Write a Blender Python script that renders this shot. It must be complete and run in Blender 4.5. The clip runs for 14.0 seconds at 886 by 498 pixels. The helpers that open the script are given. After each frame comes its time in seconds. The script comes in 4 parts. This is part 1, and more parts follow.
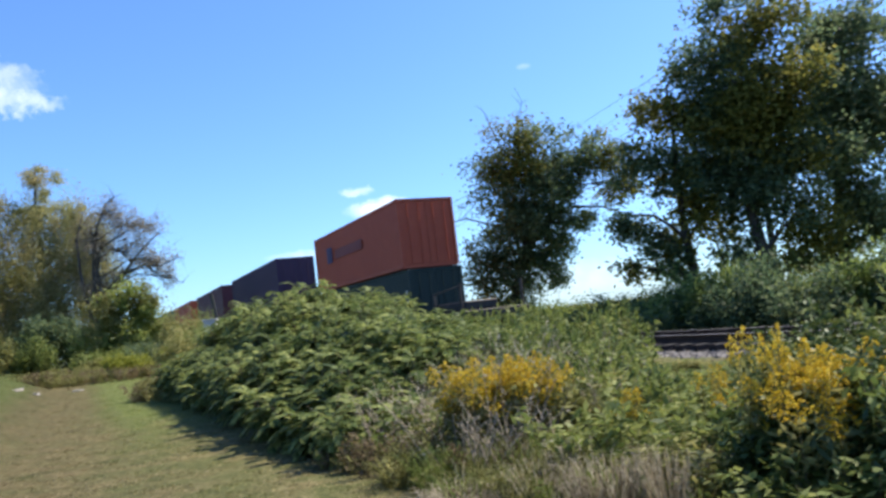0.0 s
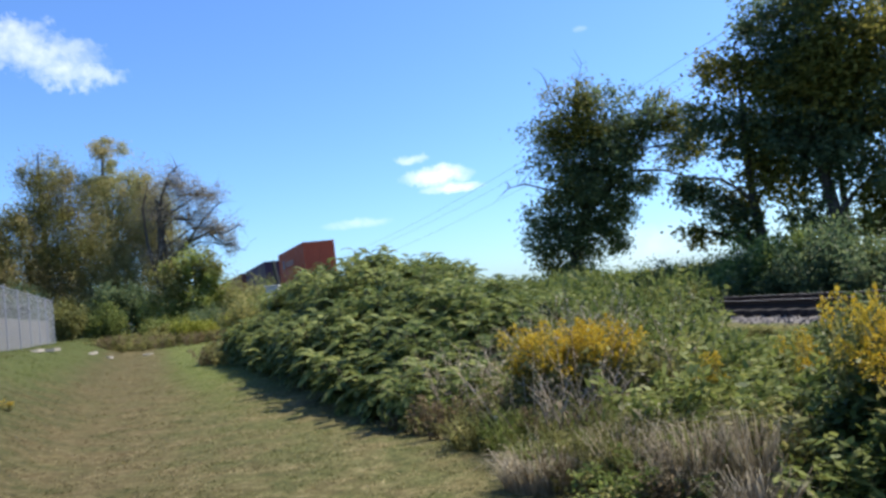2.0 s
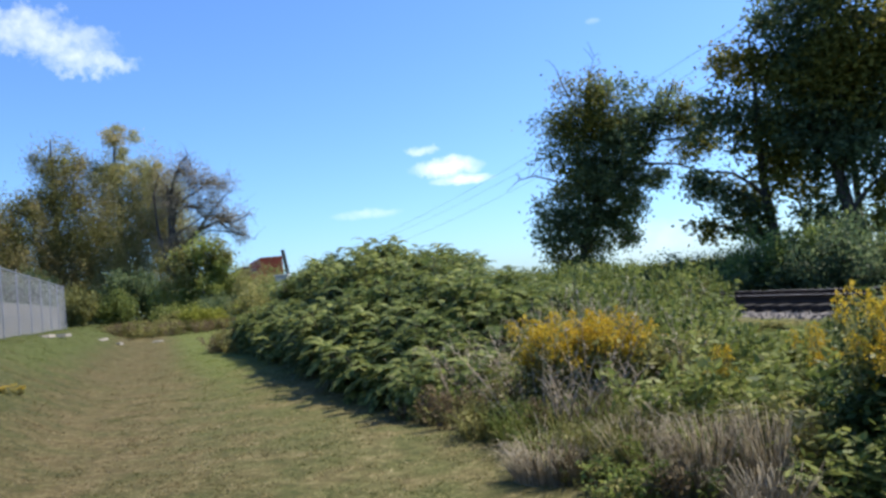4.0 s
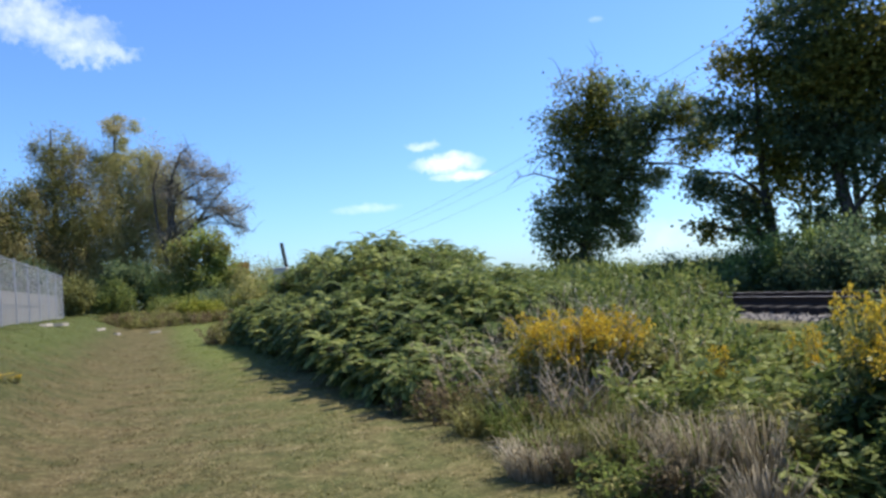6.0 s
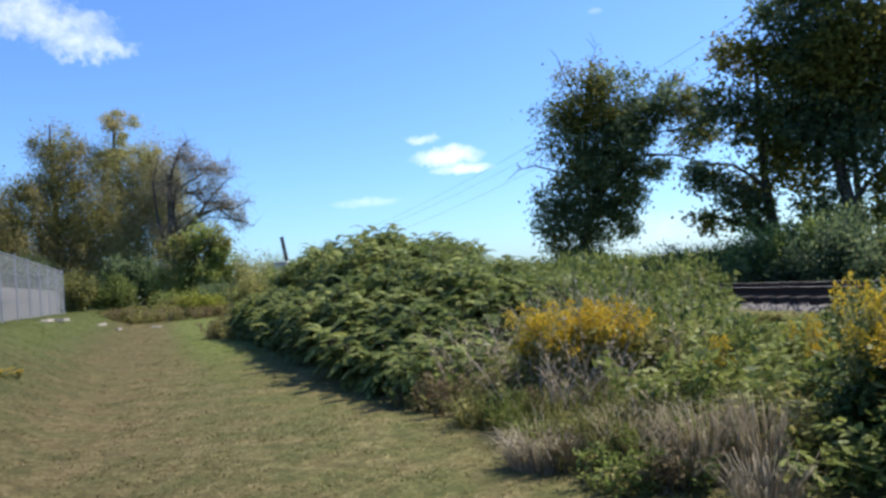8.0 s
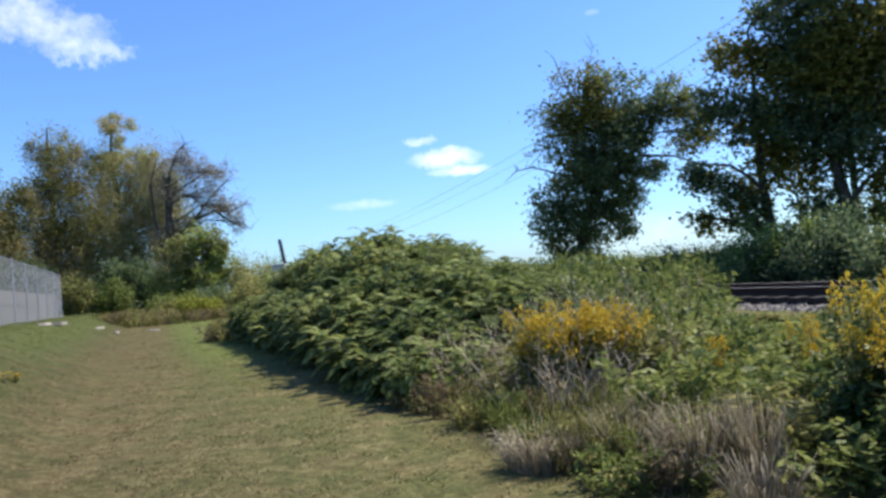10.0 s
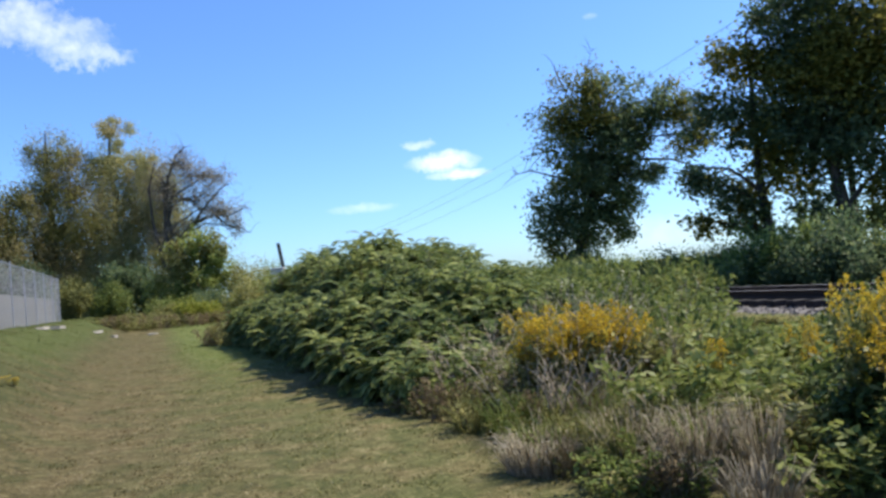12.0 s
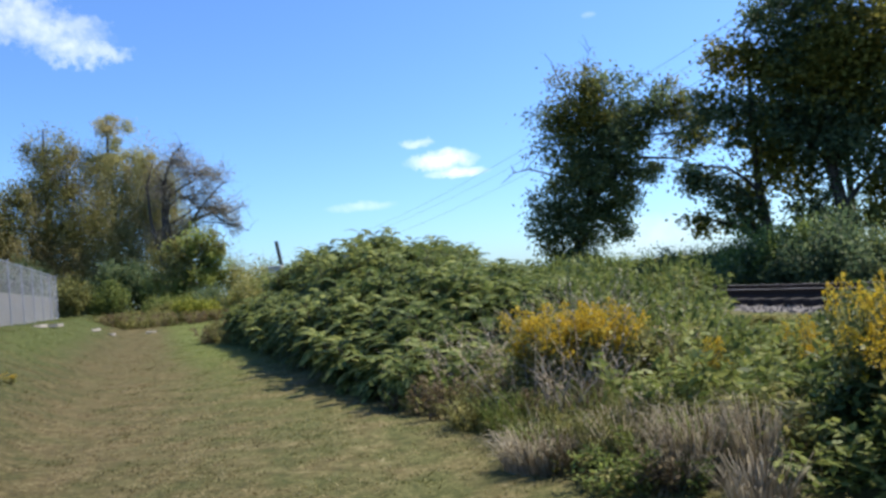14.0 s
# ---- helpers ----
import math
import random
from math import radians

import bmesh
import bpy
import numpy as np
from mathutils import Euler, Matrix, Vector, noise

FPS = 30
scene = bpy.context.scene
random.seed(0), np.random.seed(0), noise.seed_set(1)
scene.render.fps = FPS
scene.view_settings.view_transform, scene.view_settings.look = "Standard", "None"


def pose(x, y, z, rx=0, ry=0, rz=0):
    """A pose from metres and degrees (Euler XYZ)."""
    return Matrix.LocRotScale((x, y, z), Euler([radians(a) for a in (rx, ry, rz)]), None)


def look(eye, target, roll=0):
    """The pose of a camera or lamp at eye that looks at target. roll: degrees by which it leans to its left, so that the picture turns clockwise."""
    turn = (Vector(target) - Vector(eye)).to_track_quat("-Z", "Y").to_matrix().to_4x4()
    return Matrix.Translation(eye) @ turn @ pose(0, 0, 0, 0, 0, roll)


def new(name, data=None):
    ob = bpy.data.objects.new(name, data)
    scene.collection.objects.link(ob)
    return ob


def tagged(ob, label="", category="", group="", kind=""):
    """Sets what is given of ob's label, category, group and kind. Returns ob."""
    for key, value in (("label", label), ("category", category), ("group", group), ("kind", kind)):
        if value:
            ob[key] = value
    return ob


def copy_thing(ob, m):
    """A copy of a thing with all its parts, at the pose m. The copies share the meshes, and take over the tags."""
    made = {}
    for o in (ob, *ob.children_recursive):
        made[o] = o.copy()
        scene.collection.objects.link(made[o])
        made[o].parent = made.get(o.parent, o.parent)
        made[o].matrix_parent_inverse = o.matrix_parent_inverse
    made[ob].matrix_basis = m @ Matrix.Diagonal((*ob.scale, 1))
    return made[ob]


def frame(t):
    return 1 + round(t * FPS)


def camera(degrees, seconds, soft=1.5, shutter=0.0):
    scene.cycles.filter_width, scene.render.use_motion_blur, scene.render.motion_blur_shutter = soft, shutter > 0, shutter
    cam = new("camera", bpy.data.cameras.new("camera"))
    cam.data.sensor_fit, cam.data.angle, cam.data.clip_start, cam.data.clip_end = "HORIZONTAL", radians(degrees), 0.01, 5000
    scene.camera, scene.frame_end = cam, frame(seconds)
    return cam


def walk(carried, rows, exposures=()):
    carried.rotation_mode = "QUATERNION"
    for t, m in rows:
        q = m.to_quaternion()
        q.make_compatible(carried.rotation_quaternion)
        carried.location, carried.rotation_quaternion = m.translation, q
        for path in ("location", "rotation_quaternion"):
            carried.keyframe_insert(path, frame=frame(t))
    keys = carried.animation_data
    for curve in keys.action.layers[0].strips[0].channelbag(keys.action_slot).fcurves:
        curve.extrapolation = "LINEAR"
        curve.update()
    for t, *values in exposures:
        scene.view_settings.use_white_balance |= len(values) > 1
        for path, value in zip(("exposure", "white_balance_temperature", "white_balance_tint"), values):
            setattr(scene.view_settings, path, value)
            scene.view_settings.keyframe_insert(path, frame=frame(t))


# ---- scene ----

cam = camera(60, 14.0, soft=2.9, shutter=0.4)
PATH = [  # seconds, place, tilt, lean, turn
    (0.0, 0.151, -0.150, 1.560, 5.38, -6.30, -5.15),
    (0.5, 0.080, -0.088, 1.551, 4.42, -6.26, -2.88),
    (1.0, 0.038, -0.062, 1.538, 3.89, -6.24, -1.58),
    (1.5, 0.029, -0.027, 1.526, 3.11, -6.54, -1.27),
    (2.0, 0.015, -0.015, 1.526, 3.41, -6.28, -0.77),
    (2.5, -0.002, 0.010, 1.523, 3.38, -6.12, 0.09),
    (3.0, -0.005, -0.002, 1.519, 3.05, -5.97, 0.10),
    (5.5, 0.004, 0.019, 1.508, 2.72, -4.67, -0.07),
    (6.0, -0.004, 0.011, 1.510, 2.54, -4.52, -0.08),
    (6.5, 0.003, 0.010, 1.505, 2.33, -4.86, 0.03),
    (7.0, 0.001, 0.018, 1.501, 2.33, -4.75, -0.02),
    (7.5, 0.000, 0.000, 1.500, 2.23, -4.50, 0.00),
    (8.0, 0.003, 0.018, 1.495, 2.04, -4.90, 0.00),
    (10.5, 0.006, 0.016, 1.495, 2.26, -5.16, -0.17),
    (11.0, 0.005, 0.024, 1.490, 2.35, -5.00, -0.26),
    (11.5, 0.005, 0.014, 1.491, 2.35, -5.10, -0.31),
    (12.0, 0.004, 0.018, 1.491, 2.42, -5.23, -0.29),
    (12.5, 0.005, 0.013, 1.492, 2.41, -5.05, -0.33),
    (13.0, 0.006, 0.026, 1.491, 2.34, -5.03, -0.41),
    (13.5, 0.008, 0.016, 1.488, 2.38, -5.32, -0.35),
    (14.0, 0.006, 0.014, 1.487, 2.29, -5.16, -0.41)]


def aim(x, y, z, tilt, lean, turn):
    return pose(x, y, z, 0, 0, turn) @ pose(0, 0, 0, 90 + tilt) @ pose(0, 0, 0, 0, 0, lean)


walk(cam, [(row[0], aim(*row[1:])) for row in PATH], [(0.0, 0.76), (1.0, 0.75), (2.2, 0.62), (14.0, 0.59)])

# ---- light ----
SUN_EL, SUN_AZ = 54.0, 69.0          # degrees above the horizon, and to the right of +Y
sun = new("sun", bpy.data.lights.new("sun", "SUN"))
sun.data.energy, sun.data.angle, sun.data.color = 5.0, radians(0.5), (1.0, 0.92, 0.79)
SUN_DIR = Vector((math.sin(radians(SUN_AZ)) * math.cos(radians(SUN_EL)), math.cos(radians(SUN_AZ)) * math.cos(radians(SUN_EL)), math.sin(radians(SUN_EL))))
sun.matrix_world = look(SUN_DIR * 80, (0, 0, 0))


def nodes_of(block):
    block.use_nodes = True
    tree = block.node_tree
    tree.nodes.clear()
    return tree


def put(tree, kind, **values):
    """A node with its inputs by name or number."""
    n = tree.nodes.new(kind)
    for key, v in values.items():
        if key.startswith("i_"):
            key = key[2:]
            key = int(key) if key.isdigit() else key.replace("_", " ")
            if isinstance(v, bpy.types.NodeSocket):
                tree.links.new(v, n.inputs[key])
            else:
                n.inputs[key].default_value = v
        elif key == "op":
            n.operation = v
        elif key == "blend":
            n.blend_type = v
        elif key == "dtype":
            n.data_type = v
    return n


def ramp(tree, fac, stops):
    n = tree.nodes.new("ShaderNodeValToRGB")
    el = n.color_ramp.elements
    while len(el) < len(stops):
        el.new(0.5)
    for e, (p, c) in zip(el, stops):
        e.position, e.color = p, (*c, 1)
    tree.links.new(fac, n.inputs[0])
    return n.outputs[0]


def noise_of(tree, vec, scale, detail=4.0, rough=0.55, dist=0.0):
    return put(tree, "ShaderNodeTexNoise", i_Vector=vec, i_Scale=scale, i_Detail=detail, i_Roughness=rough, i_Distortion=dist).outputs[0]


def math_of(tree, op, a, b=0.0, c=0.0):
    return put(tree, "ShaderNodeMath", op=op, i_0=a, i_1=b, i_2=c).outputs[0]


def mixc(tree, fac, a, b, blend="MIX"):
    n = put(tree, "ShaderNodeMix", dtype="RGBA", blend=blend)
    for idx, v in ((0, fac), (6, a), (7, b)):
        if isinstance(v, bpy.types.NodeSocket):
            tree.links.new(v, n.inputs[idx])
        else:
            n.inputs[idx].default_value = v if idx == 0 else (*v, 1)
    return n.outputs[2]


def build_world():
    world = bpy.data.worlds.new("sky")
    scene.world = world
    t = nodes_of(world)
    sky = put(t, "ShaderNodeTexSky")
    sky.sky_type, sky.sun_disc = "NISHITA", False
    sky.sun_elevation, sky.sun_rotation = radians(SUN_EL), radians(SUN_AZ)
    sky.air_density, sky.dust_density, sky.ozone_density = 1.0, 0.6, 2.5
    way = put(t, "ShaderNodeTexCoord").outputs["Generated"]
    # small fair-weather clouds: soft masks round their directions, torn by noise
    total = None
    warp = put(t, "ShaderNodeTexNoise", i_Vector=way, i_Scale=34.0, i_Detail=8.0, i_Roughness=0.68).outputs["Color"]
    off = put(t, "ShaderNodeVectorMath", op="SUBTRACT", i_0=warp, i_1=(0.5, 0.5, 0.5)).outputs[0]
    for (x, y, z), wide, high, gain, torn in CLOUDS:
        d = Vector((x, y, z)).normalized()
        right = d.cross(Vector((0, 0, 1))).normalized()
        up = right.cross(d)
        moved = put(t, "ShaderNodeVectorMath", op="MULTIPLY_ADD", i_0=off, i_1=(torn, torn, torn), i_2=way).outputs[0]
        a = put(t, "ShaderNodeVectorMath", op="DOT_PRODUCT", i_0=moved, i_1=right).outputs["Value"]
        b = put(t, "ShaderNodeVectorMath", op="DOT_PRODUCT", i_0=moved, i_1=up).outputs["Value"]
        c = put(t, "ShaderNodeVectorMath", op="DOT_PRODUCT", i_0=moved, i_1=d).outputs["Value"]
        a = math_of(t, "POWER", math_of(t, "ABSOLUTE", math_of(t, "DIVIDE", a, wide)), 2.0)
        b = math_of(t, "POWER", math_of(t, "ABSOLUTE", math_of(t, "DIVIDE", b, high)), 2.0)
        m = math_of(t, "SUBTRACT", 1.0, math_of(t, "ADD", a, b))
        m = put(t, "ShaderNodeMapRange", i_0=m, i_1=0.0, i_2=1.3, i_3=0.0, i_4=gain).outputs[0]
        m = math_of(t, "MULTIPLY", m, math_of(t, "GREATER_THAN", c, 0.0))
        total = m if total is None else math_of(t, "MAXIMUM", total, m)
    fine = noise_of(t, way, 60.0, 6.0, 0.6)
    fine = put(t, "ShaderNodeMapRange", i_0=fine, i_1=0.30, i_2=0.62, i_3=0.45, i_4=1.0).outputs[0]
    total = math_of(t, "MULTIPLY", total, fine)
    graded = mixc(t, 1.0, sky.outputs[0], (0.69, 0.98, 1.42), "MULTIPLY")
    col = mixc(t, total, graded, (9.0, 9.4, 9.8))
    bg = put(t, "ShaderNodeBackground", i_Color=col, i_Strength=0.110)
    out = put(t, "ShaderNodeOutputWorld")
    t.links.new(bg.outputs[0], out.inputs[0])


CLOUDS = [  # direction, half width, half height, thickness, raggedness
    ((17, 995, 155), 0.052, 0.014, 1.05, 0.032),
    ((34, 995, 138), 0.046, 0.007, 0.95, 0.018),
    ((-14, 995, 181), 0.024, 0.007, 0.70, 0.022),
    ((-480, 986, 370), 0.074, 0.028, 0.62, 0.085),
    ((-435, 986, 338), 0.060, 0.018, 0.70, 0.070),
    ((-560, 986, 400), 0.090, 0.026, 0.70, 0.080),
    ((-94, 997, 104), 0.050, 0.007, 0.35, 0.015),
    ((225, 995, 330), 0.010, 0.004, 0.30, 0.006),
    ((260, 1000, 35), 0.12, 0.028, 0.28, 0.030)]
build_world()


# ---- plan: u runs across the railway (right positive), v along it ----
HEAD = radians(-20.8)
ALONG = Vector((math.sin(HEAD), math.cos(HEAD), 0))
ACROSS = Vector((math.cos(HEAD), -math.sin(HEAD), 0))
ORIGIN = Vector((14.456, 0, 0))
RAIL_Z = 0.60


def step(a, b, x):
    k = min(max((x - a) / (b - a), 0), 1)
    return k * k * (3 - 2 * k)


def grade(v):
    """The railway climbs a little as it goes."""
    return 0.0062 * min(max(v - 12, 0), 700)


def ground_z(u, v):
    z = 1.25 * step(-14.2, -17.6, u)                       # grass bank up to the fence
    z += 0.22 * (step(-6.0, -2.6, u) - step(2.6, 5.0, u))  # railway bed
    z += grade(v) * (step(-8.0, -2.6, u) - step(2.6, 8.0, u))
    z += 0.55 * step(36, 60, v) * step(-5.5, -8, u) * (1 - step(-14.2, -17.6, u))
    if -30 < u < 12 and -20 < v < 90:
        z += 0.05 * noise.noise((u * 0.35, v * 0.35, 0)) + 0.02 * noise.noise((u * 1.3, v * 1.3, 4))
    return z


def plan(u, v, lift=0.0):
    p = ORIGIN + ACROSS * u + ALONG * v
    return Vector((p.x, p.y, ground_z(u, v) + lift))


def to_plan(x, y):
    d = Vector((x, y, 0)) - ORIGIN
    return d.dot(ACROSS), d.dot(ALONG)


def on_ground(x, y):
    return Vector((x, y, ground_z(*to_plan(x, y))))


# ---- mesh helpers ----
def mesh_of(name, verts, faces, mats=(), smooth=False):
    me = bpy.data.meshes.new(name)
    me.from_pydata([tuple(v) for v in verts], [], faces)
    for m in mats:
        me.materials.append(m)
    if smooth:
        me.polygons.foreach_set("use_smooth", [True] * len(me.polygons))
    me.update()
    return me


def part(name, data, material, parent=None, label=""):
    if isinstance(data, bmesh.types.BMesh):
        me = bpy.data.meshes.new(name)
        data.to_mesh(me)
        data.free()
    elif isinstance(data, tuple):
        me = mesh_of(name, *data)
    else:
        me = data
    if material and not me.materials:
        me.materials.append(material)
    ob = new(name, me)
    if parent:
        ob.parent = parent
    return tagged(ob, label)


def quads_mesh(name, v, material):
    """v: n x 4 x 3 corner points of loose four-sided leaves."""
    n = len(v)
    me = bpy.data.meshes.new(name)
    me.vertices.add(n * 4)
    me.vertices.foreach_set("co", np.asarray(v, dtype=np.float32).ravel())
    me.loops.add(n * 4)
    me.loops.foreach_set("vertex_index", np.arange(n * 4, dtype=np.int32))
    me.polygons.add(n)
    me.polygons.foreach_set("loop_start", np.arange(0, n * 4, 4, dtype=np.int32))
    me.materials.append(material)
    me.update(calc_edges=True)
    return me


def unit(a):
    return a / np.maximum(np.linalg.norm(a, axis=-1, keepdims=True), 1e-9)


def leaves(rng, centres, length, width, droop=0.3, flat=0.5):
    """Diamond-shaped leaves at the centres, lying rather flat, tips drooping."""
    n = len(centres)
    a = rng.normal(size=(n, 3))
    a[:, 2] = a[:, 2] * (1 - flat) - droop
    a = unit(a)
    up = rng.normal(size=(n, 3)) * (1 - flat)
    up[:, 2] += 0.8
    b = unit(np.cross(a, up))
    ln = (length * rng.uniform(0.65, 1.3, n))[:, None]
    wd = (width * rng.uniform(0.7, 1.25, n))[:, None]
    c = np.asarray(centres)
    return np.stack([c - a * ln * 0.5, c + b * wd * 0.5 - a * ln * 0.08, c + a * ln * 0.5, c - b * wd * 0.5 - a * ln * 0.08], 1)


def tube(verts, faces, pts, radii, sides=5):
    """A tapered limb through pts."""
    base = len(verts)
    for k, p in enumerate(pts):
        d = (pts[min(k + 1, len(pts) - 1)] - pts[max(k - 1, 0)]).normalized()
        x = d.cross(Vector((0.31, 0.9, 0.2))).normalized()
        y = d.cross(x)
        for j in range(sides):
            an = 2 * math.pi * j / sides
            verts.append(p + (x * math.cos(an) + y * math.sin(an)) * radii[k])
    for k in range(len(pts) - 1):
        for j in range(sides):
            a, b = base + k * sides + j, base + k * sides + (j + 1) % sides
            faces.append((a, b, b + sides, a + sides))


def box(bm, x0, y0, z0, x1, y1, z1, bevel=0.0):
    r = bmesh.ops.create_cube(bm, size=1.0, matrix=Matrix.LocRotScale(((x0 + x1) / 2, (y0 + y1) / 2, (z0 + z1) / 2), None, (abs(x1 - x0), abs(y1 - y0), abs(z1 - z0))))
    if bevel:
        edges = list({e for v in r["verts"] for e in v.link_edges})
        bmesh.ops.bevel(bm, geom=edges, offset=bevel, segments=1, affect="EDGES", profile=0.5)
    return r


def cylinder(bm, p, q, r0, r1=None, sides=10):
    p, q = Vector(p), Vector(q)
    m = Matrix.Translation((p + q) / 2) @ (q - p).to_track_quat("Z", "Y").to_matrix().to_4x4()
    bmesh.ops.create_cone(bm, cap_ends=True, segments=sides, radius1=r0, radius2=r0 if r1 is None else r1, depth=(q - p).length, matrix=m)


# ---- materials ----
def finish(t, colour, rough=0.7, metal=0.0, bump=None, strength=0.3, dist=0.02, through_light=None, spec=0.5):
    p = put(t, "ShaderNodeBsdfPrincipled", i_Base_Color=colour if not isinstance(colour, tuple) else (*colour, 1), i_Roughness=rough, i_Metallic=metal)
    p.inputs["Specular IOR Level"].default_value = spec
    if bump is not None:
        b = put(t, "ShaderNodeBump", i_Strength=strength, i_Distance=dist, i_Height=bump)
        t.links.new(b.outputs[0], p.inputs["Normal"])
    out = put(t, "ShaderNodeOutputMaterial")
    if through_light:
        tr = put(t, "ShaderNodeBsdfTranslucent", i_Color=colour)
        mx = put(t, "ShaderNodeMixShader", i_0=through_light)
        t.links.new(p.outputs[0], mx.inputs[1])
        t.links.new(tr.outputs[0], mx.inputs[2])
        t.links.new(mx.outputs[0], out.inputs[0])
    else:
        t.links.new(p.outputs[0], out.inputs[0])


def leaf_material(name, dark, mid, light, gloss=0.5, glow=0.35):
    m = bpy.data.materials.new(name)
    t = nodes_of(m)
    rnd = put(t, "ShaderNodeNewGeometry").outputs["Random Per Island"]
    plant = put(t, "ShaderNodeObjectInfo").outputs["Random"]
    co = put(t, "ShaderNodeTexCoord").outputs["Object"]
    patch = noise_of(t, co, 0.9, 3.0)
    f = math_of(t, "ADD", math_of(t, "MULTIPLY", rnd, 0.55), math_of(t, "MULTIPLY", patch, 0.55))
    f = math_of(t, "ADD", f, math_of(t, "MULTIPLY_ADD", plant, 0.25, -0.17))
    col = ramp(t, f, [(0.15, dark), (0.5, mid), (0.88, light)])
    finish(t, col, gloss, through_light=glow, spec=0.12)
    return m


def plain_material(name, a, b, scale=8.0, rough=0.8, metal=0.0, bump=0.3, dist=0.01, stretch=(1, 1, 1), spec=0.4):
    m = bpy.data.materials.new(name)
    t = nodes_of(m)
    co = put(t, "ShaderNodeTexCoord").outputs["Object"]
    co = put(t, "ShaderNodeVectorMath", op="MULTIPLY", i_0=co, i_1=stretch).outputs[0]
    n = noise_of(t, co, scale, 6.0, 0.65)
    w = noise_of(t, co, scale * 0.13, 3.0, 0.6)
    f = math_of(t, "ADD", math_of(t, "MULTIPLY", n, 0.6), math_of(t, "MULTIPLY", w, 0.4))
    col = ramp(t, f, [(0.32, a), (0.68, b)])
    finish(t, col, rough, metal, n, bump, dist, spec=spec)
    return m


def lane_mask(t, co):
    """How dry the grass is, by place: worn along the lane, in patches elsewhere."""
    u = put(t, "ShaderNodeVectorMath", op="DOT_PRODUCT", i_0=co, i_1=tuple(ACROSS)).outputs["Value"]
    u = math_of(t, "SUBTRACT", u, ORIGIN.dot(ACROSS))
    big = noise_of(t, co, 0.30, 4.0, 0.6)
    mid = noise_of(t, co, 1.5, 5.0, 0.65)
    at = math_of(t, "ADD", u, math_of(t, "MULTIPLY_ADD", big, 1.6, -0.8))
    lane = math_of(t, "ABSOLUTE", math_of(t, "ADD", at, 14.1))
    lane = put(t, "ShaderNodeMapRange", i_0=lane, i_1=0.35, i_2=1.5, i_3=0.66, i_4=0.24).outputs[0]
    f = math_of(t, "ADD", lane, math_of(t, "MULTIPLY_ADD", mid, 3.0, -1.48))
    f = math_of(t, "SUBTRACT", f, math_of(t, "MULTIPLY", lush_mask(t, co), 0.35))
    return put(t, "ShaderNodeMapRange", i_0=f, i_1=0.0, i_2=0.95).outputs[0]


def tone_across(t, co, col):
    """Scales the grass colour across the strip: paler along the thicket's side, darker on the lane's far side."""
    u = put(t, "ShaderNodeVectorMath", op="DOT_PRODUCT", i_0=co, i_1=tuple(ACROSS)).outputs["Value"]
    u = math_of(t, "SUBTRACT", u, ORIGIN.dot(ACROSS))
    u = math_of(t, "ADD", u, math_of(t, "MULTIPLY_ADD", noise_of(t, co, 0.9, 5.0, 0.65), 2.4, -1.2))
    k = put(t, "ShaderNodeMapRange", i_0=u, i_1=-15.0, i_2=-11.8, i_3=0.76, i_4=1.22).outputs[0]
    return put(t, "ShaderNodeVectorMath", op="SCALE", i_0=col, i_Scale=k).outputs[0]


def lush_mask(t, co):
    """The strip is greener where it is mown less, further along and off the lane."""
    v = put(t, "ShaderNodeVectorMath", op="DOT_PRODUCT", i_0=co, i_1=tuple(ALONG)).outputs["Value"]
    u = put(t, "ShaderNodeVectorMath", op="DOT_PRODUCT", i_0=co, i_1=tuple(ACROSS)).outputs["Value"]
    u = math_of(t, "SUBTRACT", u, ORIGIN.dot(ACROSS))
    v = math_of(t, "SUBTRACT", v, ORIGIN.dot(ALONG))
    v = math_of(t, "ADD", v, math_of(t, "MULTIPLY_ADD", noise_of(t, co, 0.5, 3.0), 12.0, -6.0))
    far = put(t, "ShaderNodeMapRange", i_0=v, i_1=17.0, i_2=27.0).outputs[0]
    off = math_of(t, "ABSOLUTE", math_of(t, "ADD", u, 14.2))
    off = put(t, "ShaderNodeMapRange", i_0=off, i_1=0.9, i_2=1.9).outputs[0]
    return math_of(t, "MULTIPLY", far, off)


def ground_material():
    m = bpy.data.materials.new("mown_grass_ground")
    t = nodes_of(m)
    co = put(t, "ShaderNodeTexCoord").outputs["Object"]
    fine = noise_of(t, co, 30.0, 8.0, 0.80)
    tuft = noise_of(t, co, 6.5, 5.0, 0.7, 0.6)
    f = math_of(t, "ADD", math_of(t, "MULTIPLY", fine, 0.6), math_of(t, "MULTIPLY", tuft, 0.4))
    green = ramp(t, f, [(0.36, (0.024, 0.030, 0.009)), (0.50, (0.066, 0.070, 0.021)), (0.62, (0.160, 0.146, 0.062))])
    lush = ramp(t, f, [(0.36, (0.036, 0.050, 0.011)), (0.50, (0.080, 0.098, 0.024)), (0.62, (0.155, 0.165, 0.056))])
    dry = ramp(t, f, [(0.36, (0.044, 0.034, 0.014)), (0.50, (0.118, 0.092, 0.038)), (0.62, (0.255, 0.210, 0.108))])
    green = mixc(t, lush_mask(t, co), green, lush)
    col = tone_across(t, co, mixc(t, lane_mask(t, co), green, dry))
    finish(t, col, 0.9, 0.0, f, 0.7, 0.04, spec=0.15)
    return m


